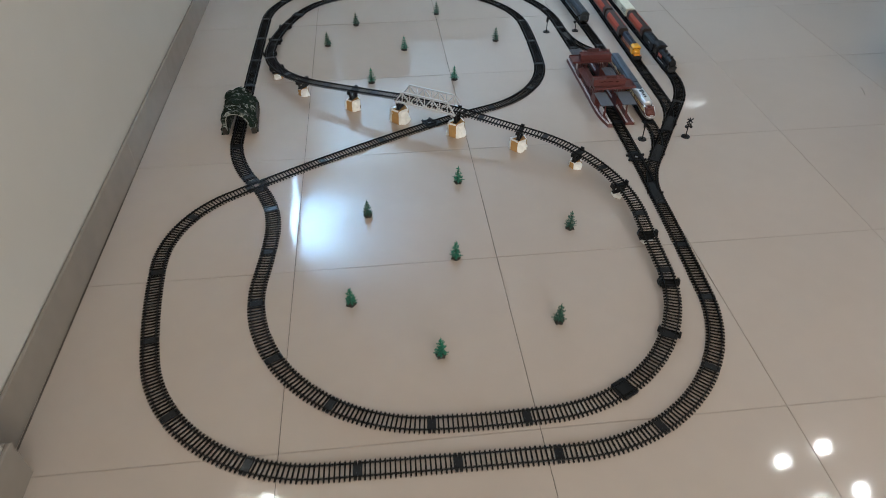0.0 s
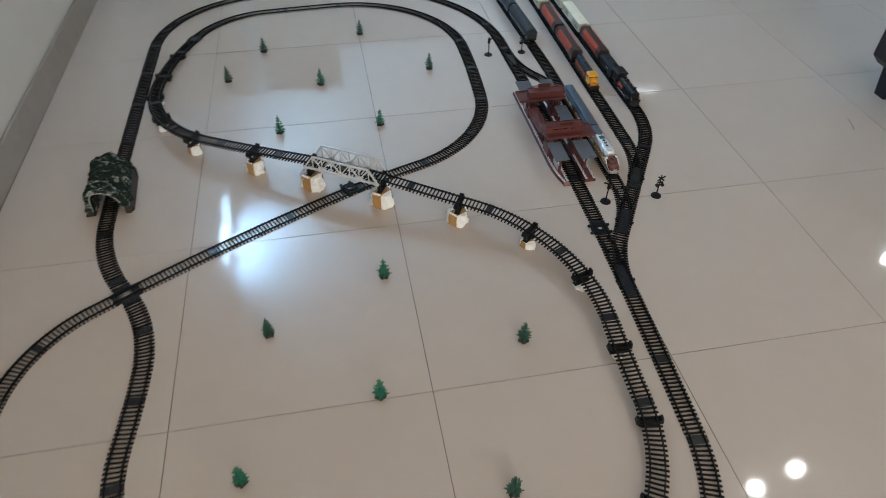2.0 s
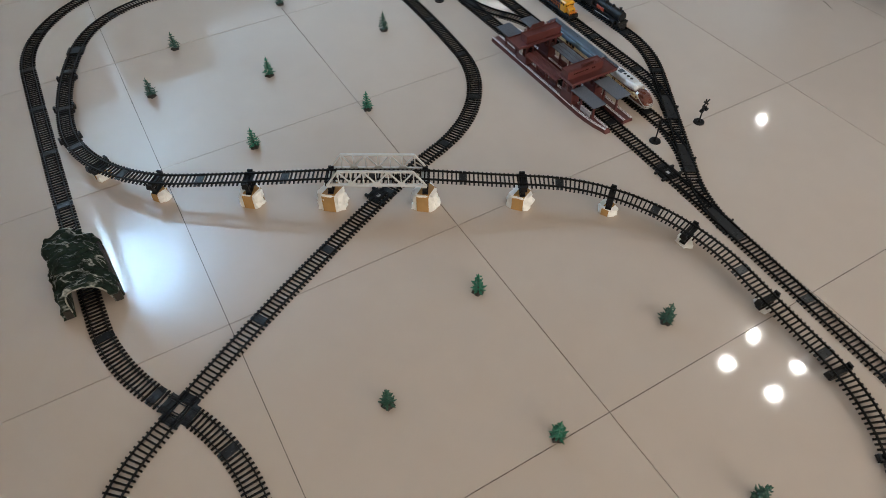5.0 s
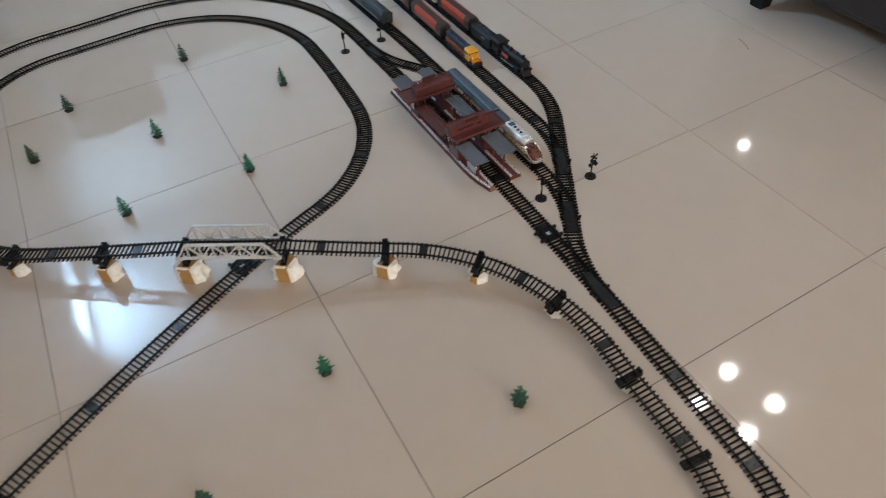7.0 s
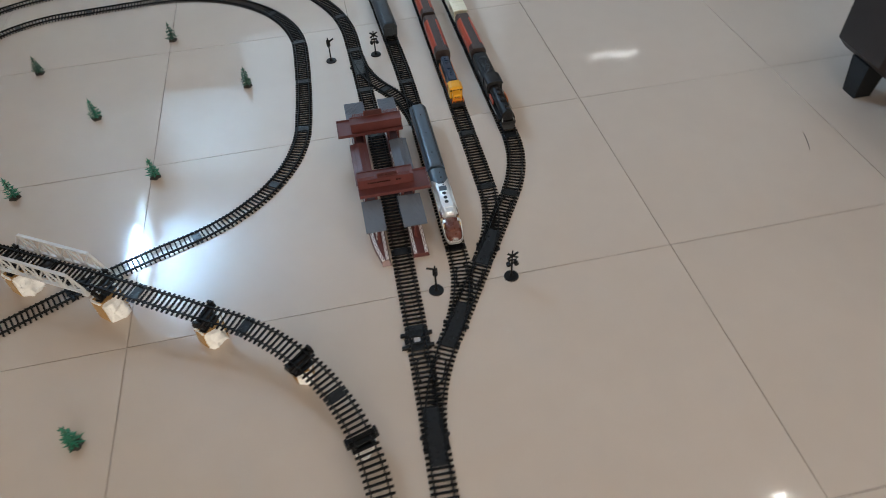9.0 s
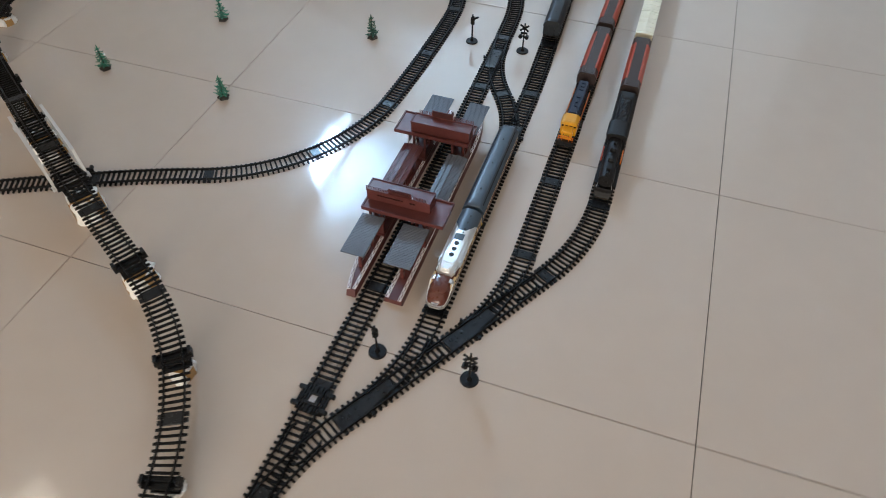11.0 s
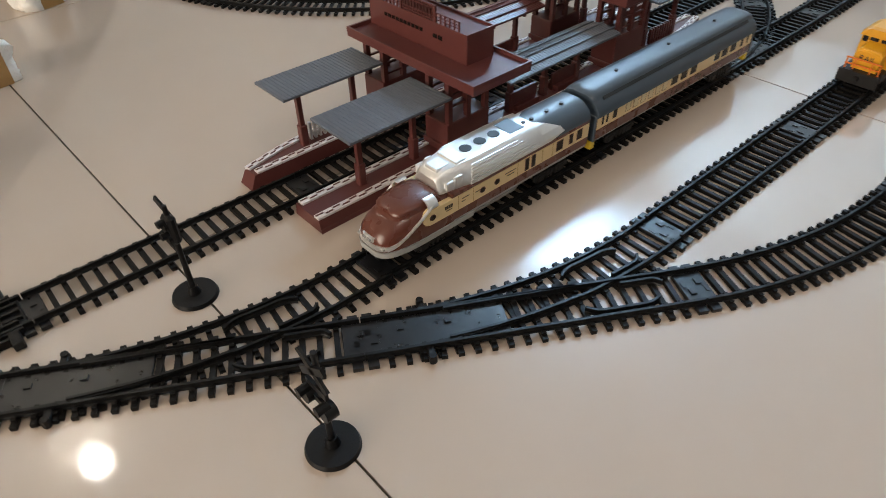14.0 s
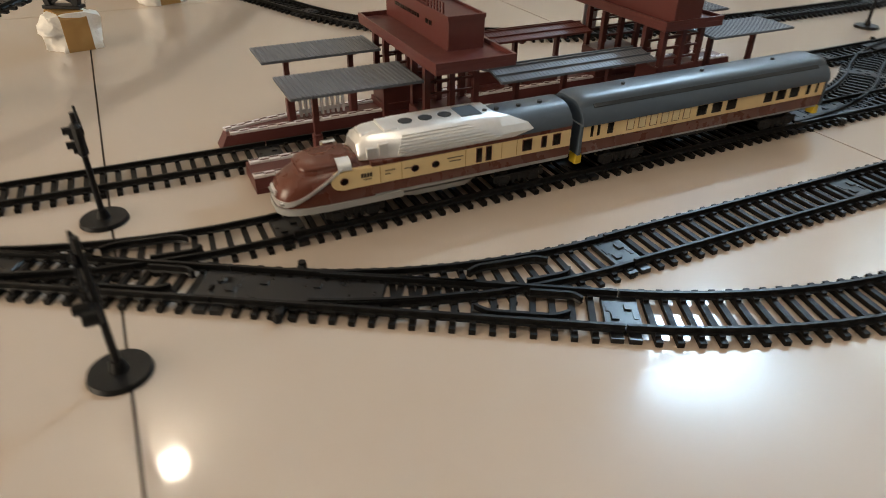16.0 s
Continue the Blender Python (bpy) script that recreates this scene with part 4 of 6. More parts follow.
        house = part("footbridge_house", bm, STATION, t)
        for i in range(10):
            bm = bmesh.new()
            x = -0.046 + 0.0054 * i
            box(bm, x, x + 0.0040, -0.1264, -0.1250, 0.1045, 0.1080, 0, m)
            part("window", bm, GLASS, house, "small dark window")
        for x in (0.020, 0.0265):
            bm = bmesh.new()
            box(bm, x, x + 0.0050, -0.1264, -0.1250, 0.1035, 0.1075, 0, m)
            part("window", bm, GLASS, house, "small dark window")
        for x0, x1 in ((-0.068, -0.022), (0.024, 0.052)):
            bm = bmesh.new()
            for z in (0.1216, 0.1246, 0.1278):
                box(bm, x0, x1, -0.1260, -0.1252, z, z + 0.0008, 0, m)
            n = round((x1 - x0) / 0.0052)
            for i in range(n + 1):
                x = x0 + (x1 - x0) * i / n
                box(bm, x - 0.0005, x + 0.0005, -0.1262, -0.1250, 0.1185, 0.1288, 0, m)
            part("roof_railing", bm, STATION, house)
        bm = bmesh.new()
        for x in (-0.022, 0.0225):
            box(bm, x - 0.0006, x + 0.0012, -0.1268, -0.1246, 0.1185, 0.1352, 0, m)
        box(bm, -0.022, 0.024, -0.1266, -0.1248, 0.1338, 0.1352, 0, m)
        for z in (0.1205, 0.1235, 0.1310):
            box(bm, -0.022, 0.023, -0.1262, -0.1252, z, z + 0.0007, 0, m)
        for i in range(22):
            x = -0.020 + 0.002 * i
            box(bm, x, x + 0.0006, -0.1260, -0.1253, 0.1205, 0.1340, 0, m)
        board = part("name_board", bm, STATION, house, "maroon name board on the roof edge")
        bm = bmesh.new()
        box(bm, -0.0210, 0.0222, -0.1252, -0.1244, 0.1190, 0.1345, 0, m)
        part("board_back", bm, STATION_DARK, board)
        for i in range(9):
            bm = bmesh.new()
            box(bm, -0.0170 + 0.0040 * i, -0.0143 + 0.0040 * i, -0.1268, -0.1260, 0.1255, 0.1302, 0, m)
            part("letter_bar", bm, STATION_DARK, board)
        # stair towers under the deck
        for sx in (-1, 1):
            cx = sx * 0.0440
            bm = bmesh.new()
            box(bm, cx - 0.0148, cx + 0.0148, -0.146, -0.094, 0.0112, 0.0440 - 0.004 * sx, 0.0008, m)
            box(bm, cx - 0.0158, cx + 0.0158, -0.148, -0.092, 0.0112, 0.0185, 0.0006, m)
            part("stair_block", bm, STATION, t)
            for px in (-0.0125, 0.0125):
                for py in (-0.142, -0.120, -0.098):
                    bm = bmesh.new()
                    box(bm, cx + px - 0.0024, cx + px + 0.0024, py - 0.0024, py + 0.0024, 0.038, 0.0842, 0, m)
                    part("column", bm, STATION, t)
            for px in (-0.0125, 0.0125):
                for z in (0.054, 0.064, 0.074):
                    bm = bmesh.new()
                    box(bm, cx + px - 0.0010, cx + px + 0.0010, -0.142, -0.098, z, z + 0.0018, 0, m)
                    part("cross_rail", bm, STATION, t)
        if k == 0:
            continue
        bm = bmesh.new()
        box(bm, 0.070, 0.0712, -0.118, -0.100, 0.050, 0.082, 0, m)
        part("lattice_panel", bm, POSTER, t, "pale lattice panel under the footbridge")

    for ob in [o for o in t.children if o.name.split(".")[0] == "footbridge_house"]:
        for piece in (ob, *ob.children_recursive):
            for v in piece.data.vertices:
                v.co.z = 0.0885 + (v.co.z - 0.0885) * 0.88 if v.co.z > 0.0885 else v.co.z


station()


# ---- trains ----
def wheelset(t, y, half=0.016, r=0.0062, mat=None):
    bm = bmesh.new()
    rod(bm, (-half, y, 0.008 + r), (half, y, 0.008 + r), 0.0014, 8)
    for sx in (-1, 1):
        rod(bm, (sx * half - 0.0012, y, 0.008 + r), (sx * half + 0.0012, y, 0.008 + r), r, 16)
    part("wheelset", bm, mat or STEAM, t, smooth=True)


def bogie(t, y, w=0.0175, length=0.044, mat=None):
    bm = bmesh.new()
    for sx in (-1, 1):
        box(bm, sx * w - 0.0012, sx * w + 0.0012, y - length / 2, y + length / 2, 0.0125, 0.0185, 0.0004)
        for dy in (-length * 0.3, length * 0.3):
            box(bm, sx * w - 0.002, sx * w + 0.002, y + dy - 0.0045, y + dy + 0.0045, 0.0105, 0.0170, 0.0006)
        for i in range(3):
            box(bm, sx * w - 0.0018, sx * w + 0.0018, y - 0.005 + 0.005 * i - 0.0012, y - 0.005 + 0.005 * i + 0.0012, 0.0110, 0.0185)
    box(bm, -w, w, y - 0.004, y + 0.004, 0.0135, 0.0185)
    box(bm, -w * 0.8, w * 0.8, y - length * 0.42, y + length * 0.42, 0.0180, 0.0238)
    part("bogie", bm, mat or STEAM, t)
    for dy in (-length * 0.3, length * 0.3):
        wheelset(t, y + dy)


def coupler(t, y, d):
    bm = bmesh.new()
    box(bm, -0.0022, 0.0022, min(y, y + d), max(y, y + d), 0.0165, 0.0200)
    part("coupler", bm, STEAM, t)


def lower_body(t, foot, squeeze, lift):
    """Squeezes the body above its sill, leaving the running gear on the rails."""
    m = Matrix.Translation((0, 0, lift)) @ Matrix.Translation((0, 0, foot)) @ Matrix.Diagonal((1, 1, squeeze, 1)) @ Matrix.Translation((0, 0, -foot))
    for ob in t.children_recursive:
        if ob.name.split(".")[0] not in ("bogie", "wheelset", "coupler"):
            ob.data.transform(m)


def train_pose(x, y, turn=0.0):
    return Matrix.Translation((x, y, 0)) @ Matrix.Rotation(radians(turn), 4, "Z")


def streamliner():
    """Front at y = 0, rear at y = 0.228."""
    t = thing("streamlined_locomotive", train_pose(1.3231, 1.3029, -0.5) @ Matrix.Diagonal((0.91, 0.966, 1, 1)), "chestnut brown and cream streamlined toy locomotive with a silver roof", "toy locomotive")
    L, W = 0.228, 0.0232
    plan = ((0.0, 0.0088), (0.0022, 0.0138), (0.006, 0.0176), (0.012, 0.0203), (0.020, 0.0220), (0.031, 0.0230), (0.042, 0.0232), (0.066, 0.0232))

    def half(y):
        for (a, wa), (c, wc) in zip(plan, plan[1:]):
            if y <= c:
                return wa + (wc - wa) * max(0.0, (y - a) / (c - a))
        return W

    def flank(z0, z1, w, y0, y1, mat, name, label=""):
        bm = bmesh.new()
        box(bm, -w, w, y0, y1, z0, z1, 0.0004)
        return part(name, bm, mat, t, label)

    flank(0.0188, 0.0222, W - 0.0008, 0.060, L, PALE, "sill", "pale grey lower edge")
    flank(0.0222, 0.0312, W, 0.064, L, BROWN, "lower_band", "chestnut brown lower band")
    flank(0.0465, 0.0502, W, 0.064, L, BROWN, "upper_band", "chestnut brown upper band")
    flank(0.0312, 0.0465, W - 0.0002, 0.064, L, BROWN, "body_core")
    bm = bmesh.new()
    outline = [(0.0435 + 0.0095 * math.cos(math.pi / 2 + math.pi * k / 10) * 0.9, 0.03885 + 0.0076 * math.sin(math.pi / 2 + math.pi * k / 10)) for k in range(11)]
    outline += [(L - 0.0006, 0.03125), (L - 0.0006, 0.04645)]
    across = Matrix(((0, 0, 1, 0), (1, 0, 0, 0), (0, 1, 0, 0), (0, 0, 0, 1)))
    solid(bm, outline, -W - 0.0003, W + 0.0003, across)
    side = part("cream_band", bm, CREAM, t, "cream band with a rounded front and dark windows")
    # bullet nose
    bm = bmesh.new()
    secs = []
    for (y, w), top, p in zip(plan, (0.0305, 0.0355, 0.0403, 0.0447, 0.0480, 0.0500, 0.0506, 0.0506), (2.2, 2.3, 2.4, 2.5, 2.6, 2.9, 3.4, 3.6)):
        ring = dome(y, w, 0.0262 if y > 0.004 else 0.0250, top, 18, p)
        secs.append(ring + [(-w * 0.97, y, 0.0195), (w * 0.97, y, 0.0195)])
    loft(bm, secs)
    nose = part("nose", bm, BROWN, t, "rounded chestnut brown nose", smooth=True)
    bm = bmesh.new()
    loft(bm, [[(-w - 0.0003, y - 0.0012, 0.0152), (w + 0.0003, y - 0.0012, 0.0152), (w + 0.0006, y - 0.0012, 0.0208), (-w - 0.0006, y - 0.0012, 0.0208)] for y, w in plan[:-1] + ((0.088, 0.0232),)])
    part("nose_skirt", bm, PALE, t, "pale grey skirt round the nose", smooth=True)
    # cab with its visor
    bm = bmesh.new()
    loft(bm, [dome(y, w, 0.0400, z1, 16, p) for y, w, z1, p in ((0.0130, 0.0110, 0.0445, 2.2), (0.0185, 0.0150, 0.0500, 2.5), (0.0250, 0.0172, 0.0532, 2.7), (0.0400, 0.0192, 0.0545, 2.9), (0.0540, 0.0192, 0.0535, 2.9), (0.0640, 0.0180, 0.0505, 2.8))])
    cab = part("cab", bm, BROWN, t, smooth=True)
    bm = bmesh.new()
    loft(bm, [dome(y, w, z1 - 0.0052, z1, 16, 2.3) for y, w, z1 in ((0.0165, 0.0100, 0.0515), (0.0195, 0.0146, 0.0532), (0.0290, 0.0174, 0.0548), (0.0440, 0.0180, 0.0554), (0.0540, 0.0172, 0.0546))])
    part("visor", bm, BROWN, cab, "brown visor over the windscreen", smooth=True)
    bm = bmesh.new()
    rings = []
    for k in range(19):
        a = math.pi * (k / 18 - 0.5)
        rings.append((0.0068 * math.sin(a), 0.0002 + 0.0011 * (1 - math.cos(a))))
    loft(bm, [[(x, y - 0.0012, z) for x, y in rings] + [(x, y + 0.0022, z) for x, y in rings[::-1]] for z in (0.0285, 0.0298, 0.0316, 0.0328)])
    lamp = part("headlight_plate", bm, SILVER, nose, "silver headlight plate on the nose", smooth=True)
    for k in range(4):
        bm = bmesh.new()
        x = -0.0039 + 0.0026 * k
        rod(bm, (x, -0.0022 + 6 * x * x, 0.0306), (x, 0.0012, 0.0306), 0.00105, 10)
        part("headlight", bm, PALE, lamp)
    for sx in (-1, 1):
        # silver band hugging the nose and sweeping up to the vent
        bm = bmesh.new()
        pts = [Vector((0.0, -0.0005, 0.0246)), Vector((sx * 0.0050, -0.0003, 0.0246))]
        for k in range(15):
            y = 0.0002 + 0.0438 * (k / 14) ** 1.4
            z = 0.0246 + 0.0250 * max(0.0, (y - 0.006) / 0.038) ** 1.25
            pts.append(Vector((sx * (half(y) + 0.0003), y, z)))
        loft(bm, [[p + Vector((-sx * 0.0016, 0, -h)), p + Vector((sx * 0.0006, -0.0004, -h)), p + Vector((sx * 0.0006, -0.0004, h)), p + Vector((-sx * 0.0016, 0, h))] for p, h in zip(pts, [0.0026] * 4 + [0.0024, 0.0022, 0.0020, 0.0018, 0.0016, 0.0014, 0.0013, 0.0012, 0.0011, 0.0011, 0.0010, 0.0010, 0.0010])])
        part("silver_band", bm, SILVER, t, "swept silver band", smooth=True)
        bm = bmesh.new()
        box(bm, sx * 0.0142 - 0.0024, sx * 0.0142 + 0.0024, 0.0010, 0.0035, 0.0236, 0.0256, 0.0004, Matrix.Rotation(0, 4, "Z"))
        part("marker_light", bm, PALE, nose)
        # hooded vent
        bm = bmesh.new()
        arc = [(0.0236 - 0.0078 * (1 - math.cos(a)), 0.0478 + 0.0082 * math.sin(a)) for a in [math.pi / 2 * k / 7 for k in range(8)]]
        loft(bm, [[(sx * x, y, z) for x, z in arc] + [(sx * (x - 0.0012), y, z - 0.0010) for x, z in arc[::-1]] for y in (0.0405, 0.0500)])
        part("silver_vent", bm, SILVER, t, "silver hooded vent", smooth=True)
        bm = bmesh.new()
        box(bm, sx * 0.0150, sx * 0.0206, 0.0420, 0.0490, 0.0470, 0.0535, 0.0008)
        part("vent_box", bm, BROWN, t)
        bm = bmesh.new()
        bar(bm, (sx * 0.0008, 0.0168, 0.0482), (sx * 0.0085, 0.0190, 0.0482), 0.0016, 0.0036)
        part("windscreen", bm, BROWN, cab)
        for y in (0.044, 0.096, 0.112):
            bm = bmesh.new()
            rod(bm, (sx * (W - 0.001), y, 0.0386), (sx * (W + 0.0008), y, 0.0386), 0.0024, 18)
            hole = part("porthole", bm, GLASS, side, "dark round window")
            bm = bmesh.new()
            rod(bm, (sx * (W - 0.001), y, 0.0386), (sx * (W + 0.0006), y, 0.0386), 0.0031, 18)
            part("porthole_rim", bm, BROWN, side)
        for y, w, z0, z1 in ((0.147, 0.0036, 0.0333, 0.0452), (0.155, 0.0036, 0.0333, 0.0452), (0.188, 0.0072, 0.0352, 0.0448), (0.203, 0.0036, 0.0352, 0.0448), (0.2145, 0.0058, 0.0352, 0.0448)):
            bm = bmesh.new()
            box(bm, sx * (W - 0.001), sx * (W + 0.0008), y - w / 2, y + w / 2, z0, z1)
            part("window", bm, GLASS, side, "dark window")
            bm = bmesh.new()
            box(bm, sx * (W - 0.001), sx * (W + 0.0006), y - w / 2 - 0.0007, y + w / 2 + 0.0007, z0 - 0.0007, z1 + 0.0007)
            part("window_frame", bm, BROWN, side)
        for y in (0.070, 0.086, 0.136, 0.166, 0.179):
            bm = bmesh.new()
            box(bm, sx * (W - 0.001), sx * (W + 0.00045), y - 0.0002, y + 0.0002, 0.0320, 0.0460)
            part("panel_joint", bm, TAPE, side, "fine joint between panels")
        bm = bmesh.new()
        for k in range(4):
            box(bm, sx * (W - 0.001), sx * (W + 0.0005), 0.0560 + 0.0021 * k, 0.0577 + 0.0021 * k, 0.0390, 0.0425)
        for y, n, z in ((0.0575, 0.006, 0.0368), (0.0735, 0.008, 0.0410), (0.0735, 0.004, 0.0380), (0.088, 0.005, 0.0398), (0.121, 0.013, 0.0412), (0.123, 0.009, 0.0382)):
            box(bm, sx * (W - 0.001), sx * (W + 0.0005), y, y + n, z, z + 0.0008)
        part("lettering", bm, INK, side, "tiny dark lettering bars")
    # roof: grey rear, silver housing with louvres and fans
    bm = bmesh.new()
    loft(bm, [[(-0.0232, y, 0.0500), (0.0232, y, 0.0500), (0.0232, y, 0.0540), (0.0205, y, 0.0597), (0.0140, y, 0.0655), (0.0070, y, 0.0678), (-0.0070, y, 0.0678), (-0.0140, y, 0.0655), (-0.0205, y, 0.0597), (-0.0232, y, 0.0540)] for y in (0.140, 0.180, L)])
    rear = part("rear_roof", bm, ROOF, t, "blue-grey rear roof", smooth=True)
    bm = bmesh.new()
    loft(bm, [[(-w, y, z0), (w, y, z0), (w, y, z0 + 0.0030), (w * 0.94, y, z - 0.0090), (w * 0.74, y, z - 0.0022), (w * 0.62, y, z), (-w * 0.62, y, z), (-w * 0.74, y, z - 0.0022), (-w * 0.94, y, z - 0.0090), (-w, y, z0 + 0.0030)] for y, w, z0, z in ((0.0575, 0.0150, 0.0500, 0.0615), (0.0600, 0.0165, 0.0500, 0.0645), (0.0680, 0.0180, 0.0500, 0.0678), (0.0800, 0.0205, 0.0500, 0.0684), (0.0920, 0.0233, 0.0500, 0.0693), (0.1480, 0.0236, 0.0500, 0.0693), (0.1600, 0.0236, 0.0502, 0.0688), (0.1660, 0.0236, 0.0505, 0.0682))])
    housing = part("engine_housing", bm, SILVER, t, "silver plated engine housing", smooth=True)
    for sx in (-1, 1):
        bm = bmesh.new()
        rim = ((0.0234, 0.0500, 0.176), (0.0235, 0.0542, 0.193), (0.0208, 0.0600, 0.189), (0.0142, 0.0659, 0.176), (0.0070, 0.0682, 0.166))
        loft(bm, [[(sx * x, 0.158 if q == 0 else end, z) for x, z, end in rim] + [(sx * (x - 0.0012), 0.158 if q == 0 else end, z - 0.0012) for x, z, end in rim[::-1]] for q in (0, 1)])
        part("housing_tail", bm, SILVER, housing)
        for k in range(7):
            f = k / 6
            x, z = 0.0237 - 0.0058 * f ** 1.6, 0.0524 + 0.0134 * f
            bm = bmesh.new()
            bar(bm, (sx * x, 0.083 + 0.006 * f, z), (sx * x, 0.164 - 0.004 * k, z), 0.0014, 0.0013)
            part("louvre", bm, SILVER, housing)
        for y0, y1, z0, z1 in ((0.062, 0.069, 0.0525, 0.0608), (0.071, 0.078, 0.0528, 0.0628)):
            bm = bmesh.new()
            box(bm, sx * half(0.02) * 0.80, sx * half(0.02) * 0.905, y0, y1, z0, z1, 0.0006)
            part("side_hatch", bm, SILVER, housing)
    for y in (0.098, 0.1135, 0.129):
        bm = bmesh.new()
        rod(bm, (0, y, 0.0684), (0, y, 0.0698), 0.0052, 22)
        part("fan", bm, ROOF_DARK, housing, "dark round fan grille")
    bm = bmesh.new()
    box(bm, -0.0100, 0.0100, 0.1385, 0.1550, 0.0681, 0.0697)
    part("roof_grille", bm, ROOF, housing, "grey roof grille")
    bm = bmesh.new()
    box(bm, -0.0115, 0.0115, 0.078, 0.0885, 0.0670, 0.0702, 0.0006)
    part("hatch", bm, SILVER, housing)
    bm = bmesh.new()
    box(bm, -0.0075, 0.0075, 0.0620, 0.0760, 0.0630, 0.0686, 0.0010)
    part("hatch", bm, SILVER, housing)
    for y in (0.160, 0.170, 0.189, 0.208):
        bm = bmesh.new()
        rod(bm, (0.004, y, 0.0670), (0.004, y, 0.0698), 0.0019, 12)
        part("roof_cap", bm, ROOF_DARK, rear)
    bm = bmesh.new()
    loft(bm, [[(-0.021, y, 0.0168), (0.021, y, 0.0168), (0.019, y, z), (-0.019, y, z)] for y, z in ((0.078, 0.0160), (0.098, 0.0112), (0.138, 0.0112), (0.146, 0.0160))])
    part("fuel_tank", bm, PALE, t, "pale grey tank under the body")
    bogie(t, 0.052)
    bogie(t, 0.186)
    coupler(t, L, 0.006)
    lower_body(t, 0.0188, 0.84, 0.0052)


streamliner()


def coach(m, label, cream=True, short=1.0):
    """A heavyweight coach, 0.262 m long, front at y = 0."""
    t = thing("passenger_coach", m, label, "toy coach", "toy passenger coaches")
    L, W = 0.262, 0.0225
    bm = bmesh.new()
    box(bm, -W + 0.001, W - 0.001, 0.004, L - 0.004, 0.0203, 0.0224)
    part("underframe", bm, PALE, t, "pale lower edge")
    bm = bmesh.new()
    box(bm, -W, W, 0.002, L - 0.002, 0.0224, 0.0325, 0.0004)
    part("lower_band", bm, BROWN if cream else ROOF, t, "chestnut brown lower side" if cream else "grey lower side")
    bm = bmesh.new()
    box(bm, -W + 0.0003, W - 0.0003, 0.002, L - 0.002, 0.0325, 0.0490)
    body = part("body", bm, CREAM if cream else ROOF_DARK, t, "cream window band" if cream else "dark grey window band")
    bm = bmesh.new()
    secs = []
    for y, k in ((0.0, 0.86), (0.003, 0.97), (0.010, 1.0), (L - 0.010, 1.0), (L - 0.003, 0.97), (L, 0.86)):
        w, top = 0.0242, 0.0490 + 0.0222 * k
        right = [(w, 0.0482), (w, 0.0510), (w * 0.95, 0.0552), (w * 0.84, 0.0598), (w * 0.72, min(top - 0.003, 0.0626)), (w * 0.69, min(top - 0.002, 0.0634)), (w * 0.67, top - 0.0046), (w * 0.58, top - 0.0022), (w * 0.34, top - 0.0006)]
        secs.append([(-x, y, z) for x, z in right[::-1]] + [(x, y, z) for x, z in right])
    loft(bm, secs)
    roof = part("roof", bm, ROOF if cream else ROOF_DARK, t, "blue-grey clerestory roof" if cream else "dark grey clerestory roof", smooth=True)
    for sx in (-1, 1):
        bm = bmesh.new()
        loft(bm, [[(sx * 0.0156, y, 0.0634), (sx * 0.0184, y, 0.0611), (sx * 0.0187, y, 0.0622), (sx * 0.0160, y, 0.0653)] for y in (0.012, L - 0.012)])
        part("clerestory_strip", bm, ROOF_DARK, roof, "dark clerestory strip")
        layout = [(0.010, 0.0025), (0.016, 0.0025), (0.027, 0.0055)]
        layout += [(0.046 + 0.0112 * i, 0.0060) for i in range(6)]
        layout += [(0.118, 0.0105), (0.134, 0.0105), (0.150, 0.0105), (0.192, 0.0095), (0.207, 0.0105), (0.223, 0.0105), (0.240, 0.0045), (0.251, 0.0025)]
        for k, (y, w) in enumerate(layout):
            pale = cream and 3 <= k <= 8
            if pale:
                bm = bmesh.new()
                box(bm, sx * (W - 0.0010), sx * (W - 0.0001), y - w / 2 - 0.0006, y + w / 2 + 0.0006, 0.0362, 0.0473)
                part("window_frame", bm, BROWN, body, "thin brown window frame")
            bm = bmesh.new()
            box(bm, sx * (W - 0.0010), sx * (W - 0.0001 if not pale else W), y - w / 2, y + w / 2, 0.0368, 0.0468)
            part("window", bm, GLASS if not pale else BLIND, body, "dark window" if not pale else "cream blind in a window")
        bm = bmesh.new()
        box(bm, sx * (W - 0.001), sx * (W + 0.0006), 0.002, L - 0.002, 0.0322, 0.0332)
        box(bm, sx * (W - 0.001), sx * (W + 0.0005), 0.002, L - 0.002, 0.0474, 0.0481)
        part("moulding", bm, BROWN if cream else ROOF_DARK, body)
    for y, s in ((0.0, -1), (L, 1)):
        bm = bmesh.new()
        box(bm, -W, W, y - 0.001, y + 0.0022, 0.0205, 0.0500, 0.0006)
        box(bm, -0.0085, 0.0085, y + s * 0.001, y + s * 0.0045, 0.0195, 0.0510, 0.0012)
        part("end_wall", bm, ROOF if cream else ROOF_DARK, t, "blue-grey end wall with a gangway" if cream else "dark grey end wall with a gangway")
        for sx in (-1, 1):
            bm = bmesh.new()
            box(bm, sx * 0.0165 - 0.0045, sx * 0.0165 + 0.0045, y - s * 0.0015 - 0.003, y - s * 0.0015 + 0.003, 0.0115, 0.0215, 0.0006)
            part("step", bm, YELLOW if cream else STEAM, t, "yellow step" if cream else "black step")
        coupler(t, y, s * 0.007)
    for y in (0.05, 0.13, 0.21):
        bm = bmesh.new()
        rod(bm, (0, y, 0.0702), (0, y, 0.0726), 0.0016, 8)
        part("roof_vent", bm, ROOF_DARK, roof)
    bm = bmesh.new()
    box(bm, -0.014, 0.014, 0.10, 0.16, 0.0125, 0.0205)
    part("battery_box", bm, STEAM, t)
    bm = bmesh.new()
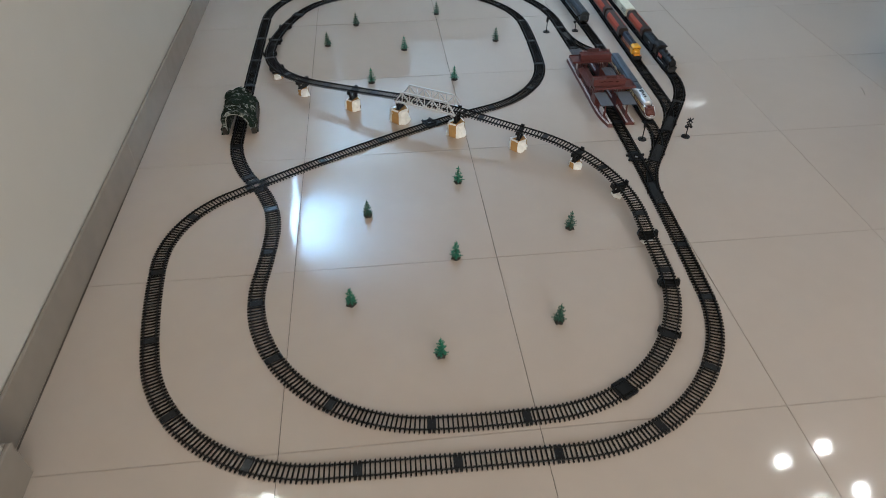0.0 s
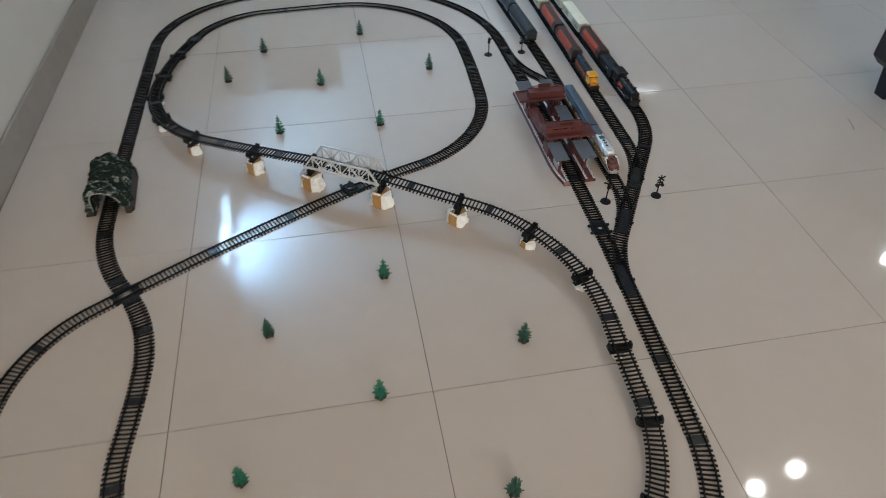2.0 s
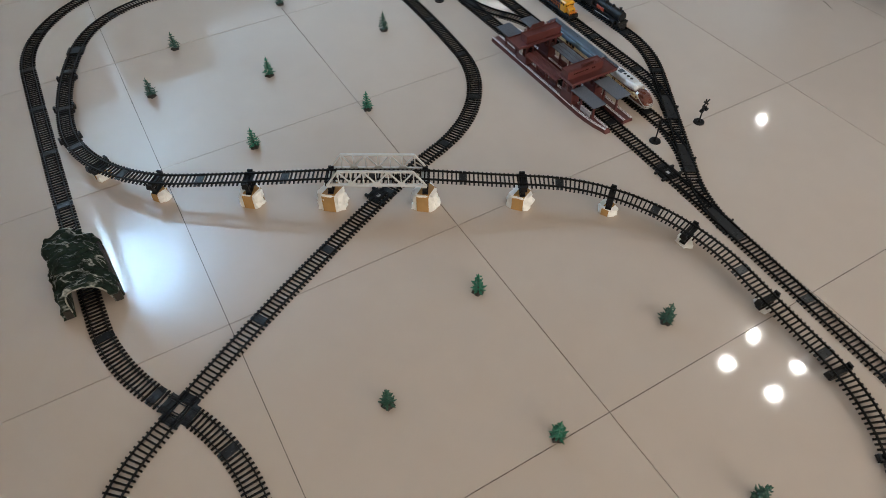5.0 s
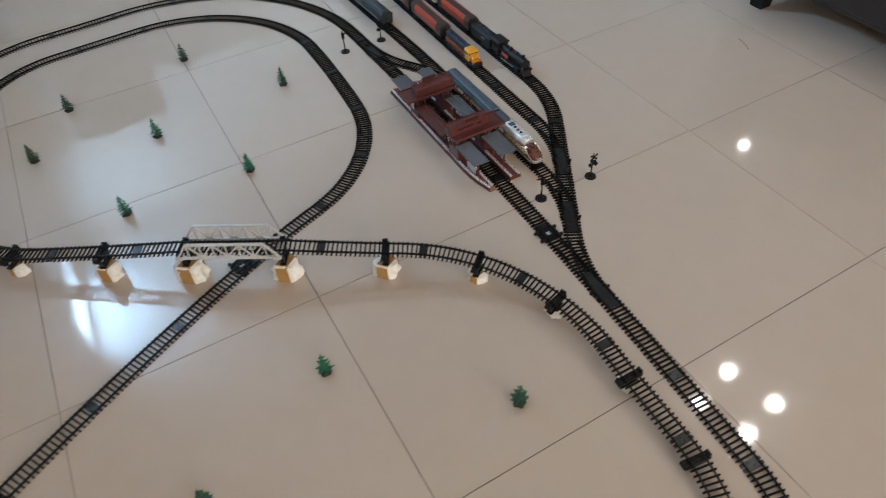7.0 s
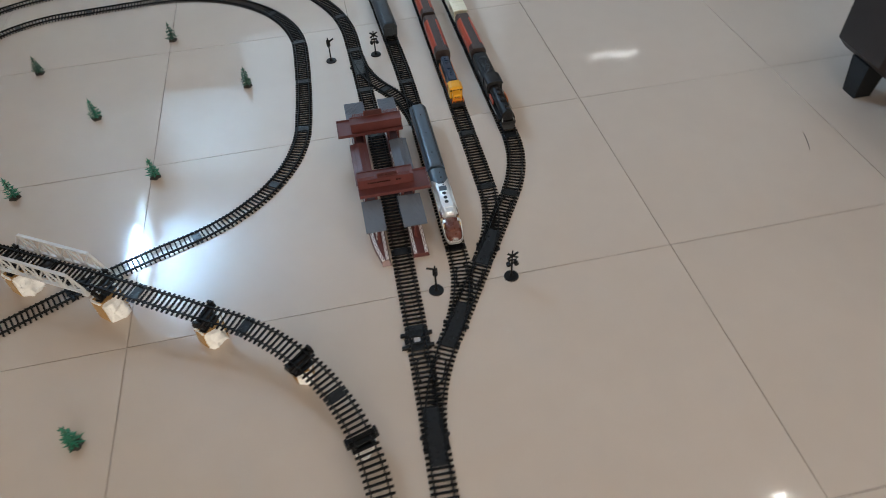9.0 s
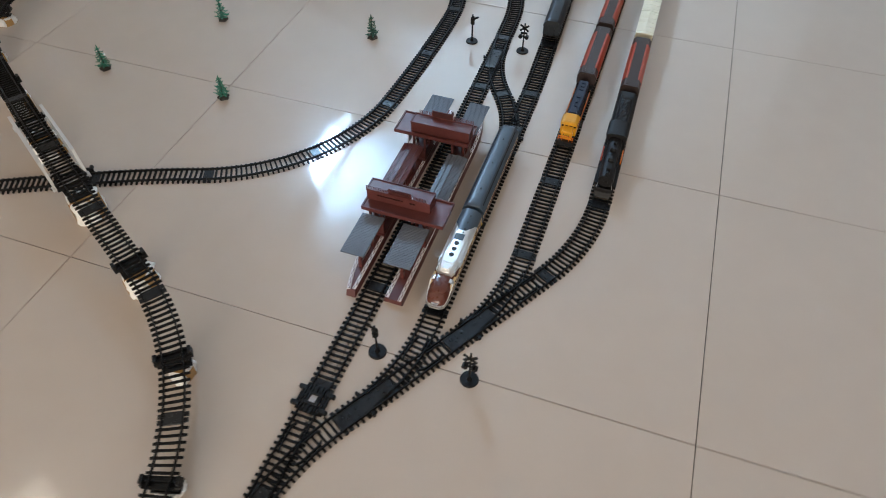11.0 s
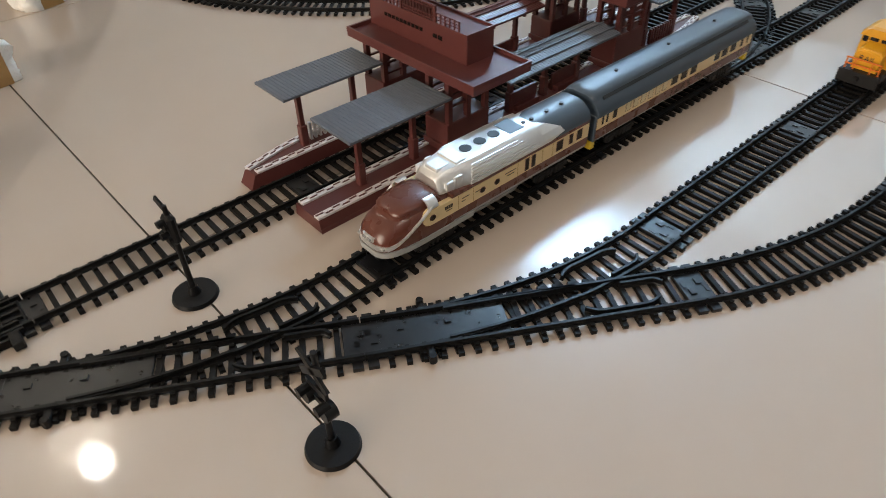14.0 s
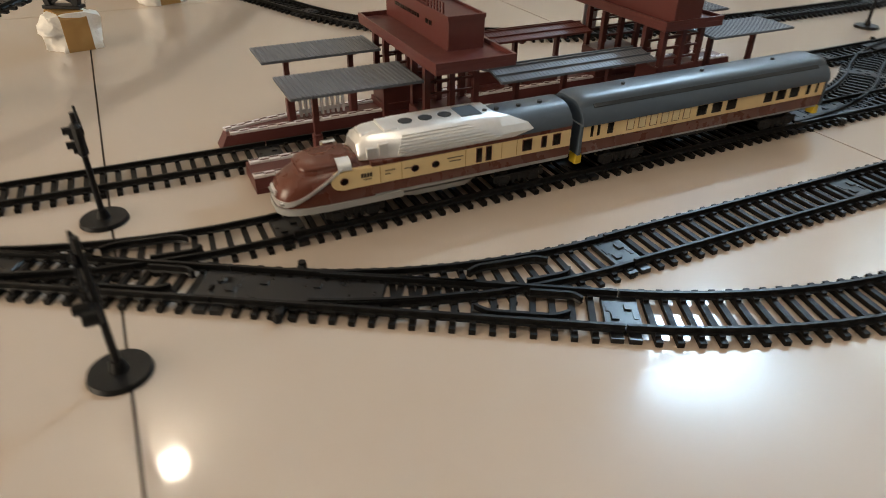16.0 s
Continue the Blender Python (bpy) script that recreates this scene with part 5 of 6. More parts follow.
    box(bm, -0.0150, 0.0150, 0.012, L - 0.012, 0.0180, 0.0206)
    part("frame", bm, STEAM, t, "black frame")
    bogie(t, 0.045)
    bogie(t, L - 0.045)
    lower_body(t, 0.0203, 0.86, 0.0036)
    return t


coach(train_pose(1.3251, 1.5321, -0.5) @ Matrix.Diagonal((0.95, 1.02, 1, 1)), "cream and brown toy coach with a blue-grey roof")
for k in range(5):
    coach(train_pose(1.3217 - 0.0101 * k, 2.262 + 0.2755 * k, 2.1), "dark grey toy passenger coach parked on the siding", False)


def diesel():
    t = thing("diesel_locomotive", train_pose(1.4500, 1.8383, -0.9) @ Matrix.Diagonal((0.96, 0.90, 0.95, 1)), "dark blue toy diesel locomotive with a yellow cab", "toy locomotive")
    L, W = 0.225, 0.0200
    bm = bmesh.new()
    box(bm, -W - 0.001, W + 0.001, 0.0, L, 0.0170, 0.0235, 0.0008)
    box(bm, -W - 0.001, W + 0.001, -0.003, 0.004, 0.0100, 0.0240, 0.0010)
    part("frame", bm, STEAM, t, "black frame and pilot")
    bm = bmesh.new()
    loft(bm, [[(-0.0130, y, 0.0235), (0.0130, y, 0.0235), (0.0130, y, z - 0.003), (0.0095, y, z), (-0.0095, y, z), (-0.0130, y, z - 0.003)] for y, z in ((0.0085, 0.0430), (0.011, 0.0455), (0.030, 0.0485))])
    nose = part("short_hood", bm, CAB_YELLOW, t, "yellow short nose")
    bm = bmesh.new()
    loft(bm, [[(-0.0112, y, z - 0.003), (0.0112, y, z - 0.003), (0.0095, y, z + 0.0006), (-0.0095, y, z + 0.0006)] for y, z in ((0.0095, 0.0440), (0.030, 0.0490))])
    part("hood_top", bm, CAB_YELLOW, nose, "yellow hood top")
    word = bpy.data.curves.new("lettering", "FONT")
    word.body, word.size, word.align_x, word.extrude = "RAIL", 0.0085, "CENTER", 0.0003
    letters = bpy.data.meshes.new_from_object(bpy.data.objects.new("lettering", word))
    letters.materials.append(INK)
    place("lettering", letters, nose, Matrix.Translation((0.0, 0.0083, 0.0335)) @ Matrix.Rotation(radians(90), 4, "X"), "dark lettering on the nose")
    bm = bmesh.new()
    loft(bm, [[(-w, y, 0.0235), (w, y, 0.0235), (w, y, 0.0545), (w * 0.78, y, z - 0.002), (w * 0.60, y, z), (-w * 0.60, y, z), (-w * 0.78, y, z - 0.002), (-w, y, 0.0545)] for y, w, z in ((0.028, 0.0188, 0.0600), (0.031, 0.0194, 0.0622), (0.060, 0.0194, 0.0622))])
    cab = part("cab", bm, CAB_YELLOW, t, "yellow driver's cab")
    bm = bmesh.new()
    loft(bm, [[(-w, y, z - 0.0080), (w, y, z - 0.0080), (w, y, z - 0.0062), (w * 0.78, y, z - 0.0018), (w * 0.58, y, z), (-w * 0.58, y, z), (-w * 0.78, y, z - 0.0018), (-w, y, z - 0.0062)] for y, w, z in ((0.0245, 0.0196, 0.0622), (0.030, 0.0202, 0.0636), (0.062, 0.0202, 0.0636))])
    part("cab_roof", bm, CAB_YELLOW, cab)
    for x0, x1 in ((-0.0172, -0.0118), (-0.0100, -0.0012), (0.0012, 0.0100), (0.0118, 0.0172)):
        bm = bmesh.new()
        box(bm, x0, x1, 0.0274, 0.0300, 0.0495 if abs(x0 + x1) < 0.012 else 0.0470, 0.0548)
        part("windscreen", bm, GLASS, cab, "dark front window")
    for sx in (-1, 1):
        for y in (0.037, 0.049):
            bm = bmesh.new()
            box(bm, sx * 0.0188, sx * 0.01985, y, y + 0.0085, 0.0470, 0.0545)
            part("side_window", bm, GLASS, cab, "dark side window")
    bm = bmesh.new()
    loft(bm, [[(-0.0128, y, 0.0235), (0.0128, y, 0.0235), (0.0128, y, 0.0580), (0.0098, y, 0.0615), (-0.0098, y, 0.0615), (-0.0128, y, 0.0580)] for y in (0.062, L - 0.010)])
    hood = part("long_hood", bm, BLUE, t, "dark blue long engine hood")
    for y in (0.100, 0.140, 0.175, 0.190, 0.205):
        bm = bmesh.new()
        rod(bm, (0, y, 0.0610), (0, y, 0.0640), 0.0058 if y > 0.12 else 0.0045, 16)
        part("fan", bm, BLUE, hood, smooth=True)
    for wide, y0, y1, z1 in ((0.008, 0.066, 0.088, 0.0650), (0.003, 0.112, 0.126, 0.0645)):
        bm = bmesh.new()
        box(bm, -wide, wide, y0, y1, 0.0610, z1, 0.0006)
        part("roof_box", bm, BLUE, hood)
    for sx in (-1, 1):
        bm = bmesh.new()
        for i in range(9):
            y = 0.070 + 0.0165 * i
            box(bm, sx * 0.0192 - 0.0004, sx * 0.0192 + 0.0004, y - 0.0005, y + 0.0005, 0.0230, 0.0440)
        for z in (0.0335, 0.0430):
            box(bm, sx * 0.0192 - 0.0005, sx * 0.0192 + 0.0005, 0.066, 0.206, z, z + 0.0012)
        part("handrail", bm, ORANGE, t, "orange side handrail")
        bm = bmesh.new()
        for i in range(8):
            box(bm, sx * 0.0126, sx * 0.0132, 0.072 + 0.0165 * i, 0.084 + 0.0165 * i, 0.0300, 0.0520)
        part("hood_door", bm, BLUE, hood)
    bm = bmesh.new()
    for x in (-0.017, -0.0085, 0.0085, 0.017):
        box(bm, x - 0.0006, x + 0.0006, 0.0015, 0.0027, 0.0235, 0.0370)
    for z in (0.0290, 0.0355):
        box(bm, -0.0180, 0.0180, 0.0012, 0.0026, z, z + 0.0014)
    part("front_railing", bm, ORANGE, t, "orange front railing")
    bm = bmesh.new()
    box(bm, -0.016, 0.016, 0.095, 0.130, 0.0100, 0.0170, 0.002)
    part("fuel_tank", bm, STEAM, t)
    bogie(t, 0.045, length=0.060)
    bogie(t, 0.178, length=0.060)
    coupler(t, 0.0, -0.008)
    coupler(t, L, 0.008)


diesel()


def hopper(m, label):
    """A red covered wagon with eight-sided ends, 0.232 m long."""
    t = thing("goods_wagon", m, label, "toy wagon", "red toy wagons")
    L = 0.232
    bm = bmesh.new()
    eight = [(-0.0205, 0.024), (0.0205, 0.024), (0.0230, 0.034), (0.0230, 0.052), (0.0165, 0.0620), (-0.0165, 0.0620), (-0.0230, 0.052), (-0.0230, 0.034)]
    loft(bm, [[(x, y, z) for x, z in eight] for y in (0.004, L - 0.004)])
    body = part("body", bm, WAGON_DARK, t, "dark brown body")
    for sx in (-1, 1):
        bm = bmesh.new()
        loft(bm, [[(sx * 0.0228, y, 0.0325), (sx * 0.0234, y, 0.0335), (sx * 0.0234, y, 0.0522), (sx * 0.0166, y, 0.0624), (sx * 0.0120, y, 0.0624), (sx * 0.0120, y, 0.0615)] for y in (0.034, L - 0.034)])
        side = part("side_panel", bm, RED, t, "red painted side panel")
        for i in range(7):
            bm = bmesh.new()
            y = 0.042 + 0.0247 * i
            box(bm, sx * 0.0225, sx * 0.0240, y - 0.0008, y + 0.0008, 0.0340, 0.0520)
            part("side_rib", bm, RED, side)
        bm = bmesh.new()
        box(bm, sx * 0.0075, sx * 0.0115, 0.010, L - 0.010, 0.0615, 0.0632)
        part("roof_walk", bm, WAGON_DARK, body)
    bm = bmesh.new()
    box(bm, -0.0190, 0.0190, 0.0, L, 0.0185, 0.0245, 0.0006)
    for y in (0.0, L):
        box(bm, -0.0205, 0.0205, y - 0.0018, y + 0.0018, 0.0175, 0.0330, 0.0006)
    part("underframe", bm, STEAM, t)
    for y in (0.075, 0.155):
        bm = bmesh.new()
        loft(bm, [[(-0.014, y - 0.02, 0.024), (0.014, y - 0.02, 0.024), (0.014, y + 0.02, 0.024), (-0.014, y + 0.02, 0.024)], [(-0.007, y - 0.008, 0.0125), (0.007, y - 0.008, 0.0125), (0.007, y + 0.008, 0.0125), (-0.007, y + 0.008, 0.0125)]])
        part("chute", bm, WAGON_DARK, t)
    bogie(t, 0.038, length=0.038)
    bogie(t, L - 0.038, length=0.038)
    coupler(t, 0.0, -0.006)
    coupler(t, L, 0.006)


def stock_wagon(m, label):
    """An ivory box wagon with slatted sides and a flat roof in two halves."""
    t = thing("box_wagon", m, label, "toy wagon", "ivory toy wagons")
    L, W = 0.236, 0.0215
    bm = bmesh.new()
    box(bm, -W, W, 0.004, L - 0.004, 0.0230, 0.0600, 0.0006)
    body = part("body", bm, WAGON_CREAM, t)
    for sx in (-1, 1):
        bm = bmesh.new()
        for y0, y1 in ((0.012, 0.088), (0.148, L - 0.012)):
            for z in (0.0300, 0.0380, 0.0460):
                n = 9
                for i in range(n):
                    y = y0 + (y1 - y0) * (i + 0.5) / n
                    box(bm, sx * (W - 0.0006), sx * (W + 0.0004), y - 0.0022, y + 0.0022, z, z + 0.0052)
        tagged(part("slatting", bm, WAGON_DARK, body, "dark ventilation slots"), kind="stuff")
        bm = bmesh.new()
        box(bm, sx * (W - 0.0004), sx * (W + 0.0014), 0.096, 0.140, 0.0255, 0.0575, 0.0005)
        part("sliding_door", bm, WAGON_CREAM, body)
        for i in range(13):
            bm = bmesh.new()
            y = 0.008 + (L - 0.016) * i / 12
            box(bm, sx * (W - 0.0004), sx * (W + 0.0010), y - 0.0007, y + 0.0007, 0.0235, 0.0590)
            part("side_post", bm, WAGON_CREAM, body)
    for y0, y1 in ((0.0, L / 2 - 0.001), (L / 2 + 0.001, L)):
        bm = bmesh.new()
        loft(bm, [[(-W - 0.0016, y, 0.0595), (W + 0.0016, y, 0.0595), (W + 0.0016, y, 0.0610), (0, y, 0.0640), (-W - 0.0016, y, 0.0610)] for y in (y0, y1)])
        roof = part("roof", bm, WAGON_CREAM, t, "ivory roof half")
        for i in range(5):
            y = y0 + (y1 - y0) * (i + 0.5) / 5
            bm = bmesh.new()
            loft(bm, [[(-W - 0.0012, yy, 0.0608), (W + 0.0012, yy, 0.0608), (W + 0.0012, yy, 0.0616), (0, yy, 0.0645), (-W - 0.0012, yy, 0.0616)] for yy in (y - 0.0006, y + 0.0006)])
            part("roof_rib", bm, WAGON_CREAM, roof)
    bm = bmesh.new()
    box(bm, -0.0185, 0.0185, 0.0, L, 0.0180, 0.0232, 0.0006)
    part("underframe", bm, STEAM, t)
    bogie(t, 0.038, length=0.038)
    bogie(t, L - 0.038, length=0.038)
    coupler(t, 0.0, -0.006)
    coupler(t, L, 0.006)


RED_LABEL, IVORY_LABEL = "red toy goods wagon with dark brown ends", "ivory toy stock wagon with slatted sides"
for k in range(2):
    hopper(train_pose(1.4534 + 0.0036 * k, 2.0575 + 0.2443 * k, -0.8), RED_LABEL)
for k in range(4):
    stock_wagon(train_pose(1.4600 + 0.0031 * k, 2.548 + 0.2484 * k, -0.7), IVORY_LABEL)
hopper(train_pose(1.5611, 2.0394, -0.1), RED_LABEL)
for k in range(5):
    stock_wagon(train_pose(1.5616, 2.2868 + 0.2484 * k, -0.1), IVORY_LABEL)


def steam_engine():
    t = thing("steam_locomotive", train_pose(1.5606, 1.7056, 0.4) @ Matrix.Diagonal((1, 0.95, 1, 1)), "black toy steam locomotive with red side panels", "toy locomotive")
    bm = bmesh.new()
    rod(bm, (0, 0.020, 0.0430), (0, 0.150, 0.0430), 0.0155, 24)
    boiler = part("boiler", bm, STEAM, t, smooth=True)
    bm = bmesh.new()
    rod(bm, (0, 0.008, 0.0430), (0, 0.042, 0.0430), 0.0165, 24)
    rod(bm, (0, 0.005, 0.0430), (0, 0.0085, 0.0430), 0.0130, 24, 0.0155)
    rod(bm, (0, 0.003, 0.0430), (0, 0.006, 0.0430), 0.0045, 12)
    part("smokebox", bm, STEAM, t, smooth=True)
    bm = bmesh.new()
    for y in (0.060, 0.083, 0.106, 0.128):
        rod(bm, (0, y - 0.0009, 0.0430), (0, y + 0.0009, 0.0430), 0.0161, 24)
    part("boiler_band", bm, STEAM, boiler)
    bm = bmesh.new()
    rod(bm, (0, 0.024, 0.0560), (0, 0.024, 0.0700), 0.0042, 14, 0.0054)
    part("chimney", bm, STEAM, t, smooth=True)
    for y, r, h in ((0.062, 0.0070, 0.0655), (0.098, 0.0078, 0.0665), (0.122, 0.0036, 0.0640)):
        bm = bmesh.new()
        rod(bm, (0, y, 0.0550), (0, y, h - 0.003), r, 16, r * 0.92)
        rod(bm, (0, y, h - 0.003), (0, y, h), r * 0.92, 16, r * 0.5)
        part("dome", bm, STEAM, t, smooth=True)
    bm = bmesh.new()
    rod(bm, (0, 0.010, 0.0615), (0, 0.017, 0.0615), 0.0042, 12)
    part("headlamp", bm, STEAM, t)
    bm = bmesh.new()
    for sx in (-1, 1):
        box(bm, sx * 0.0125, sx * 0.0225, 0.012, 0.150, 0.0300, 0.0318)
        rod(bm, (sx * 0.0166, 0.030, 0.0500), (sx * 0.0166, 0.146, 0.0500), 0.0006, 6)
    part("running_board", bm, STEAM, t)
    for sx in (-1, 1):
        bm = bmesh.new()
        rod(bm, (sx * 0.0178, 0.022, 0.0225), (sx * 0.0178, 0.046, 0.0225), 0.0062, 16)
        part("cylinder", bm, STEAM, t, smooth=True)
        bm = bmesh.new()
        box(bm, sx * 0.0195, sx * 0.0226, 0.086, 0.124, 0.0335, 0.0455, 0.0006)
        part("side_panel", bm, ORANGE if sx > 0 else RED, t, "orange-red side panel")
        bm = bmesh.new()
        bar(bm, (sx * 0.0195, 0.048, 0.0200), (sx * 0.0195, 0.132, 0.0175), 0.0012, 0.0028)
        part("side_rod", bm, PALE, t, "pale grey connecting rod")
        bm = bmesh.new()
        bar(bm, (sx * 0.0165, 0.0, 0.0300), (sx * 0.0120, 0.022, 0.0440), 0.0010, 0.0014)
        part("handrail", bm, PALE, t)
    bm = bmesh.new()
    box(bm, -0.0110, 0.0110, 0.0, 0.190, 0.0180, 0.0300)
    part("chassis", bm, STEAM, t)
    bm = bmesh.new()
    box(bm, -0.0200, 0.0200, -0.002, 0.010, 0.0205, 0.0300, 0.0010)
    loft(bm, [[(-0.0185, 0.002, 0.0210), (0.0185, 0.002, 0.0210), (0.0185, 0.006, 0.0210), (-0.0185, 0.006, 0.0210)], [(-0.0150, -0.007, 0.0090), (0.0150, -0.007, 0.0090), (0.0160, 0.004, 0.0090), (-0.0160, 0.004, 0.0090)]])
    part("pilot", bm, STEAM, t, "black pilot and buffer beam")
    bm = bmesh.new()
    box(bm, -0.0215, 0.0215, 0.150, 0.190, 0.0250, 0.0620, 0.0010)
    cab = part("cab", bm, STEAM, t)
    bm = bmesh.new()
    loft(bm, [dome(y, 0.0235, 0.0600, 0.0695, 12, 2.4) for y in (0.144, 0.198)])
    part("cab_roof", bm, STEAM, cab, smooth=True)
    for sx in (-1, 1):
        for y in (0.156, 0.171):
            bm = bmesh.new()
            box(bm, sx * 0.0208, sx * 0.0218, y, y + 0.011, 0.0450, 0.0570)
            part("cab_window", bm, GLASS, cab, "dark window")
    for y in (0.060, 0.084, 0.108, 0.132):
        wheelset(t, y, 0.0160, 0.0095)
    for y in (0.012, 0.034, 0.160, 0.178):
        wheelset(t, y, 0.0160, 0.0056)
    # tender
    k = thing("tender", train_pose(1.5608, 1.8966, 0.2) @ Matrix.Diagonal((1, 0.97, 1, 1)), "black toy tender loaded with coal behind the steam locomotive", "toy tender")
    bm = bmesh.new()
    loft(bm, [[(-0.0205, y, 0.0230), (0.0205, y, 0.0230), (0.0215, y, 0.0480), (0.0150, y, 0.0560), (-0.0150, y, 0.0560), (-0.0215, y, 0.0480)] for y in (0.004, 0.134)])
    part("tank", bm, STEAM, k)
    bm = bmesh.new()
    bmesh.ops.create_grid(bm, x_segments=10, y_segments=24, size=1, matrix=Matrix.Translation((0, 0.062, 0.0560)) @ Matrix.Diagonal((0.0135, 0.050, 1, 1)))
    for v in bm.verts:
        edge = max(abs(v.co.x) / 0.0135, abs(v.co.y - 0.062) / 0.050)
        v.co.z += max(0, 1 - edge ** 3) * (0.0070 + 0.0040 * noise.noise(v.co * 320)) - (0.001 if edge > 0.98 else 0)
    part("coal", bm, STEAM, k, "heaped coal load")
    bm = bmesh.new()
    box(bm, -0.0190, 0.0190, 0.0, 0.138, 0.0185, 0.0232, 0.0006)
    part("underframe", bm, STEAM, k)
    bm = bmesh.new()
    for sx in (-1, 1):
        box(bm, sx * 0.0208, sx * 0.0219, 0.040, 0.062, 0.0360, 0.0400)
    part("lettering", bm, PALE, k, "pale lettering bars")
    bogie(k, 0.034, length=0.040)
    bogie(k, 0.104, length=0.040)
    coupler(k, 0.138, 0.008)


steam_engine()

# ---- sofa, lamps and small things ----
def sofa():
    t = thing("sofa", Matrix.Translation((2.50, 1.74, 0)), "dark brown leather sofa on short black tapered legs", "sofa")
    bm = bmesh.new()
    box(bm, 0.01, 0.90, -2.2, -0.01, 0.105, 0.34, 0.03)
    part("seat_base", bm, SOFA, t, smooth=True)
    bm = bmesh.new()
    box(bm, 0.0, 0.92, -0.24, 0.0, 0.10, 0.58, 0.035)
    part("armrest", bm, SOFA, t, smooth=True)
    bm = bmesh.new()
    box(bm, 0.0, 0.92, -2.2, -1.98, 0.10, 0.58, 0.035)
    part("armrest", bm, SOFA, t, smooth=True)
    bm = bmesh.new()
    box(bm, 0.68, 0.92, -1.99, -0.23, 0.33, 0.82, 0.04)
    part("backrest", bm, SOFA, t, smooth=True)
    for k in range(2):
        bm = bmesh.new()
        box(bm, 0.02, 0.70, -1.97 + 0.87 * k, -1.115 + 0.87 * k, 0.335, 0.46, 0.035)
        part("seat_cushion", bm, SOFA, t, smooth=True)
    for lx, ly in ((0.055, -0.12), (0.86, -0.12), (0.055, -2.1), (0.86, -2.1)):
        bm = bmesh.new()
        w = 0.034
        loft(bm, [[(lx + sx * w * 0.74, ly + sy * w * 0.74, 0) for sx, sy in ((-1, -1), (1, -1), (1, 1), (-1, 1))], [(lx + sx * w, ly + sy * w, 0.106) for sx, sy in ((-1, -1), (1, -1), (1, 1), (-1, 1))]])
        part("leg", bm, SOFA_LEG, t)


sofa()


def downlight(x, y, z=TOP, r=0.034):
    t = thing("downlight", Matrix.Translation((x, y, z)), "small round warm white ceiling downlight", "ceiling light", "ceiling downlights")
    bm = bmesh.new()
    bmesh.ops.create_cone(bm, cap_ends=True, segments=28, radius1=r + 0.012, radius2=r + 0.016, depth=0.008, matrix=Matrix.Translation((0, 0, -0.003)))
    part("rim", bm, LAMP_RIM, t)
    bm = bmesh.new()
    bmesh.ops.create_cone(bm, cap_ends=True, segments=28, radius1=r, radius2=r, depth=0.004, matrix=Matrix.Translation((0, 0, -0.0085)))
    part("lens", bm, LAMP_GLASS, t)


for lx, ly in ((2.853, 1.319), (3.185, 1.389), (3.258, 1.056), (2.947, 0.998), (5.13, 3.08)):
    downlight(lx, ly)


def wall_lamp():
    t = thing("wall_lamp", Matrix.Translation((west_x(1.03), 1.03, 2.12)), "small glowing round lamp on the cream wall", "wall lamp")
    bm = bmesh.new()
    rod(bm, (-0.002, 0, 0), (0.02, 0, 0), 0.05, 24)
    rod(bm, (0.018, 0, 0), (0.07, 0, 0), 0.012, 12)
    part("bracket", bm, LAMP_RIM, t)
    bm = bmesh.new()
    bmesh.ops.create_uvsphere(bm, u_segments=20, v_segments=12, radius=0.055, matrix=Matrix.Translation((0.12, 0, 0)))
    part("globe", bm, LAMP_GLASS, t, smooth=True)


wall_lamp()


def wave_light():
    t = thing("ceiling_light", Matrix.Translation((4.10, 6.15, TOP)), "white wave-shaped glowing ceiling light", "ceiling light")
    bm = bmesh.new()
    last = None
    for k in range(25):
        p = Vector((-0.26 + 0.0217 * k, 0.055 * math.sin(k * 0.27) + 0.002 * k, -0.03))
        if last is not None:
            rod(bm, last, p, 0.008, 8)
        last = p
    part("tube", bm, TUBE_GLASS, t, smooth=True)
    bm = bmesh.new()
    box(bm, -0.2, 0.2, -0.02, 0.02, -0.014, 0.0)
    part("mount", bm, LAMP_RIM, t)


wave_light()


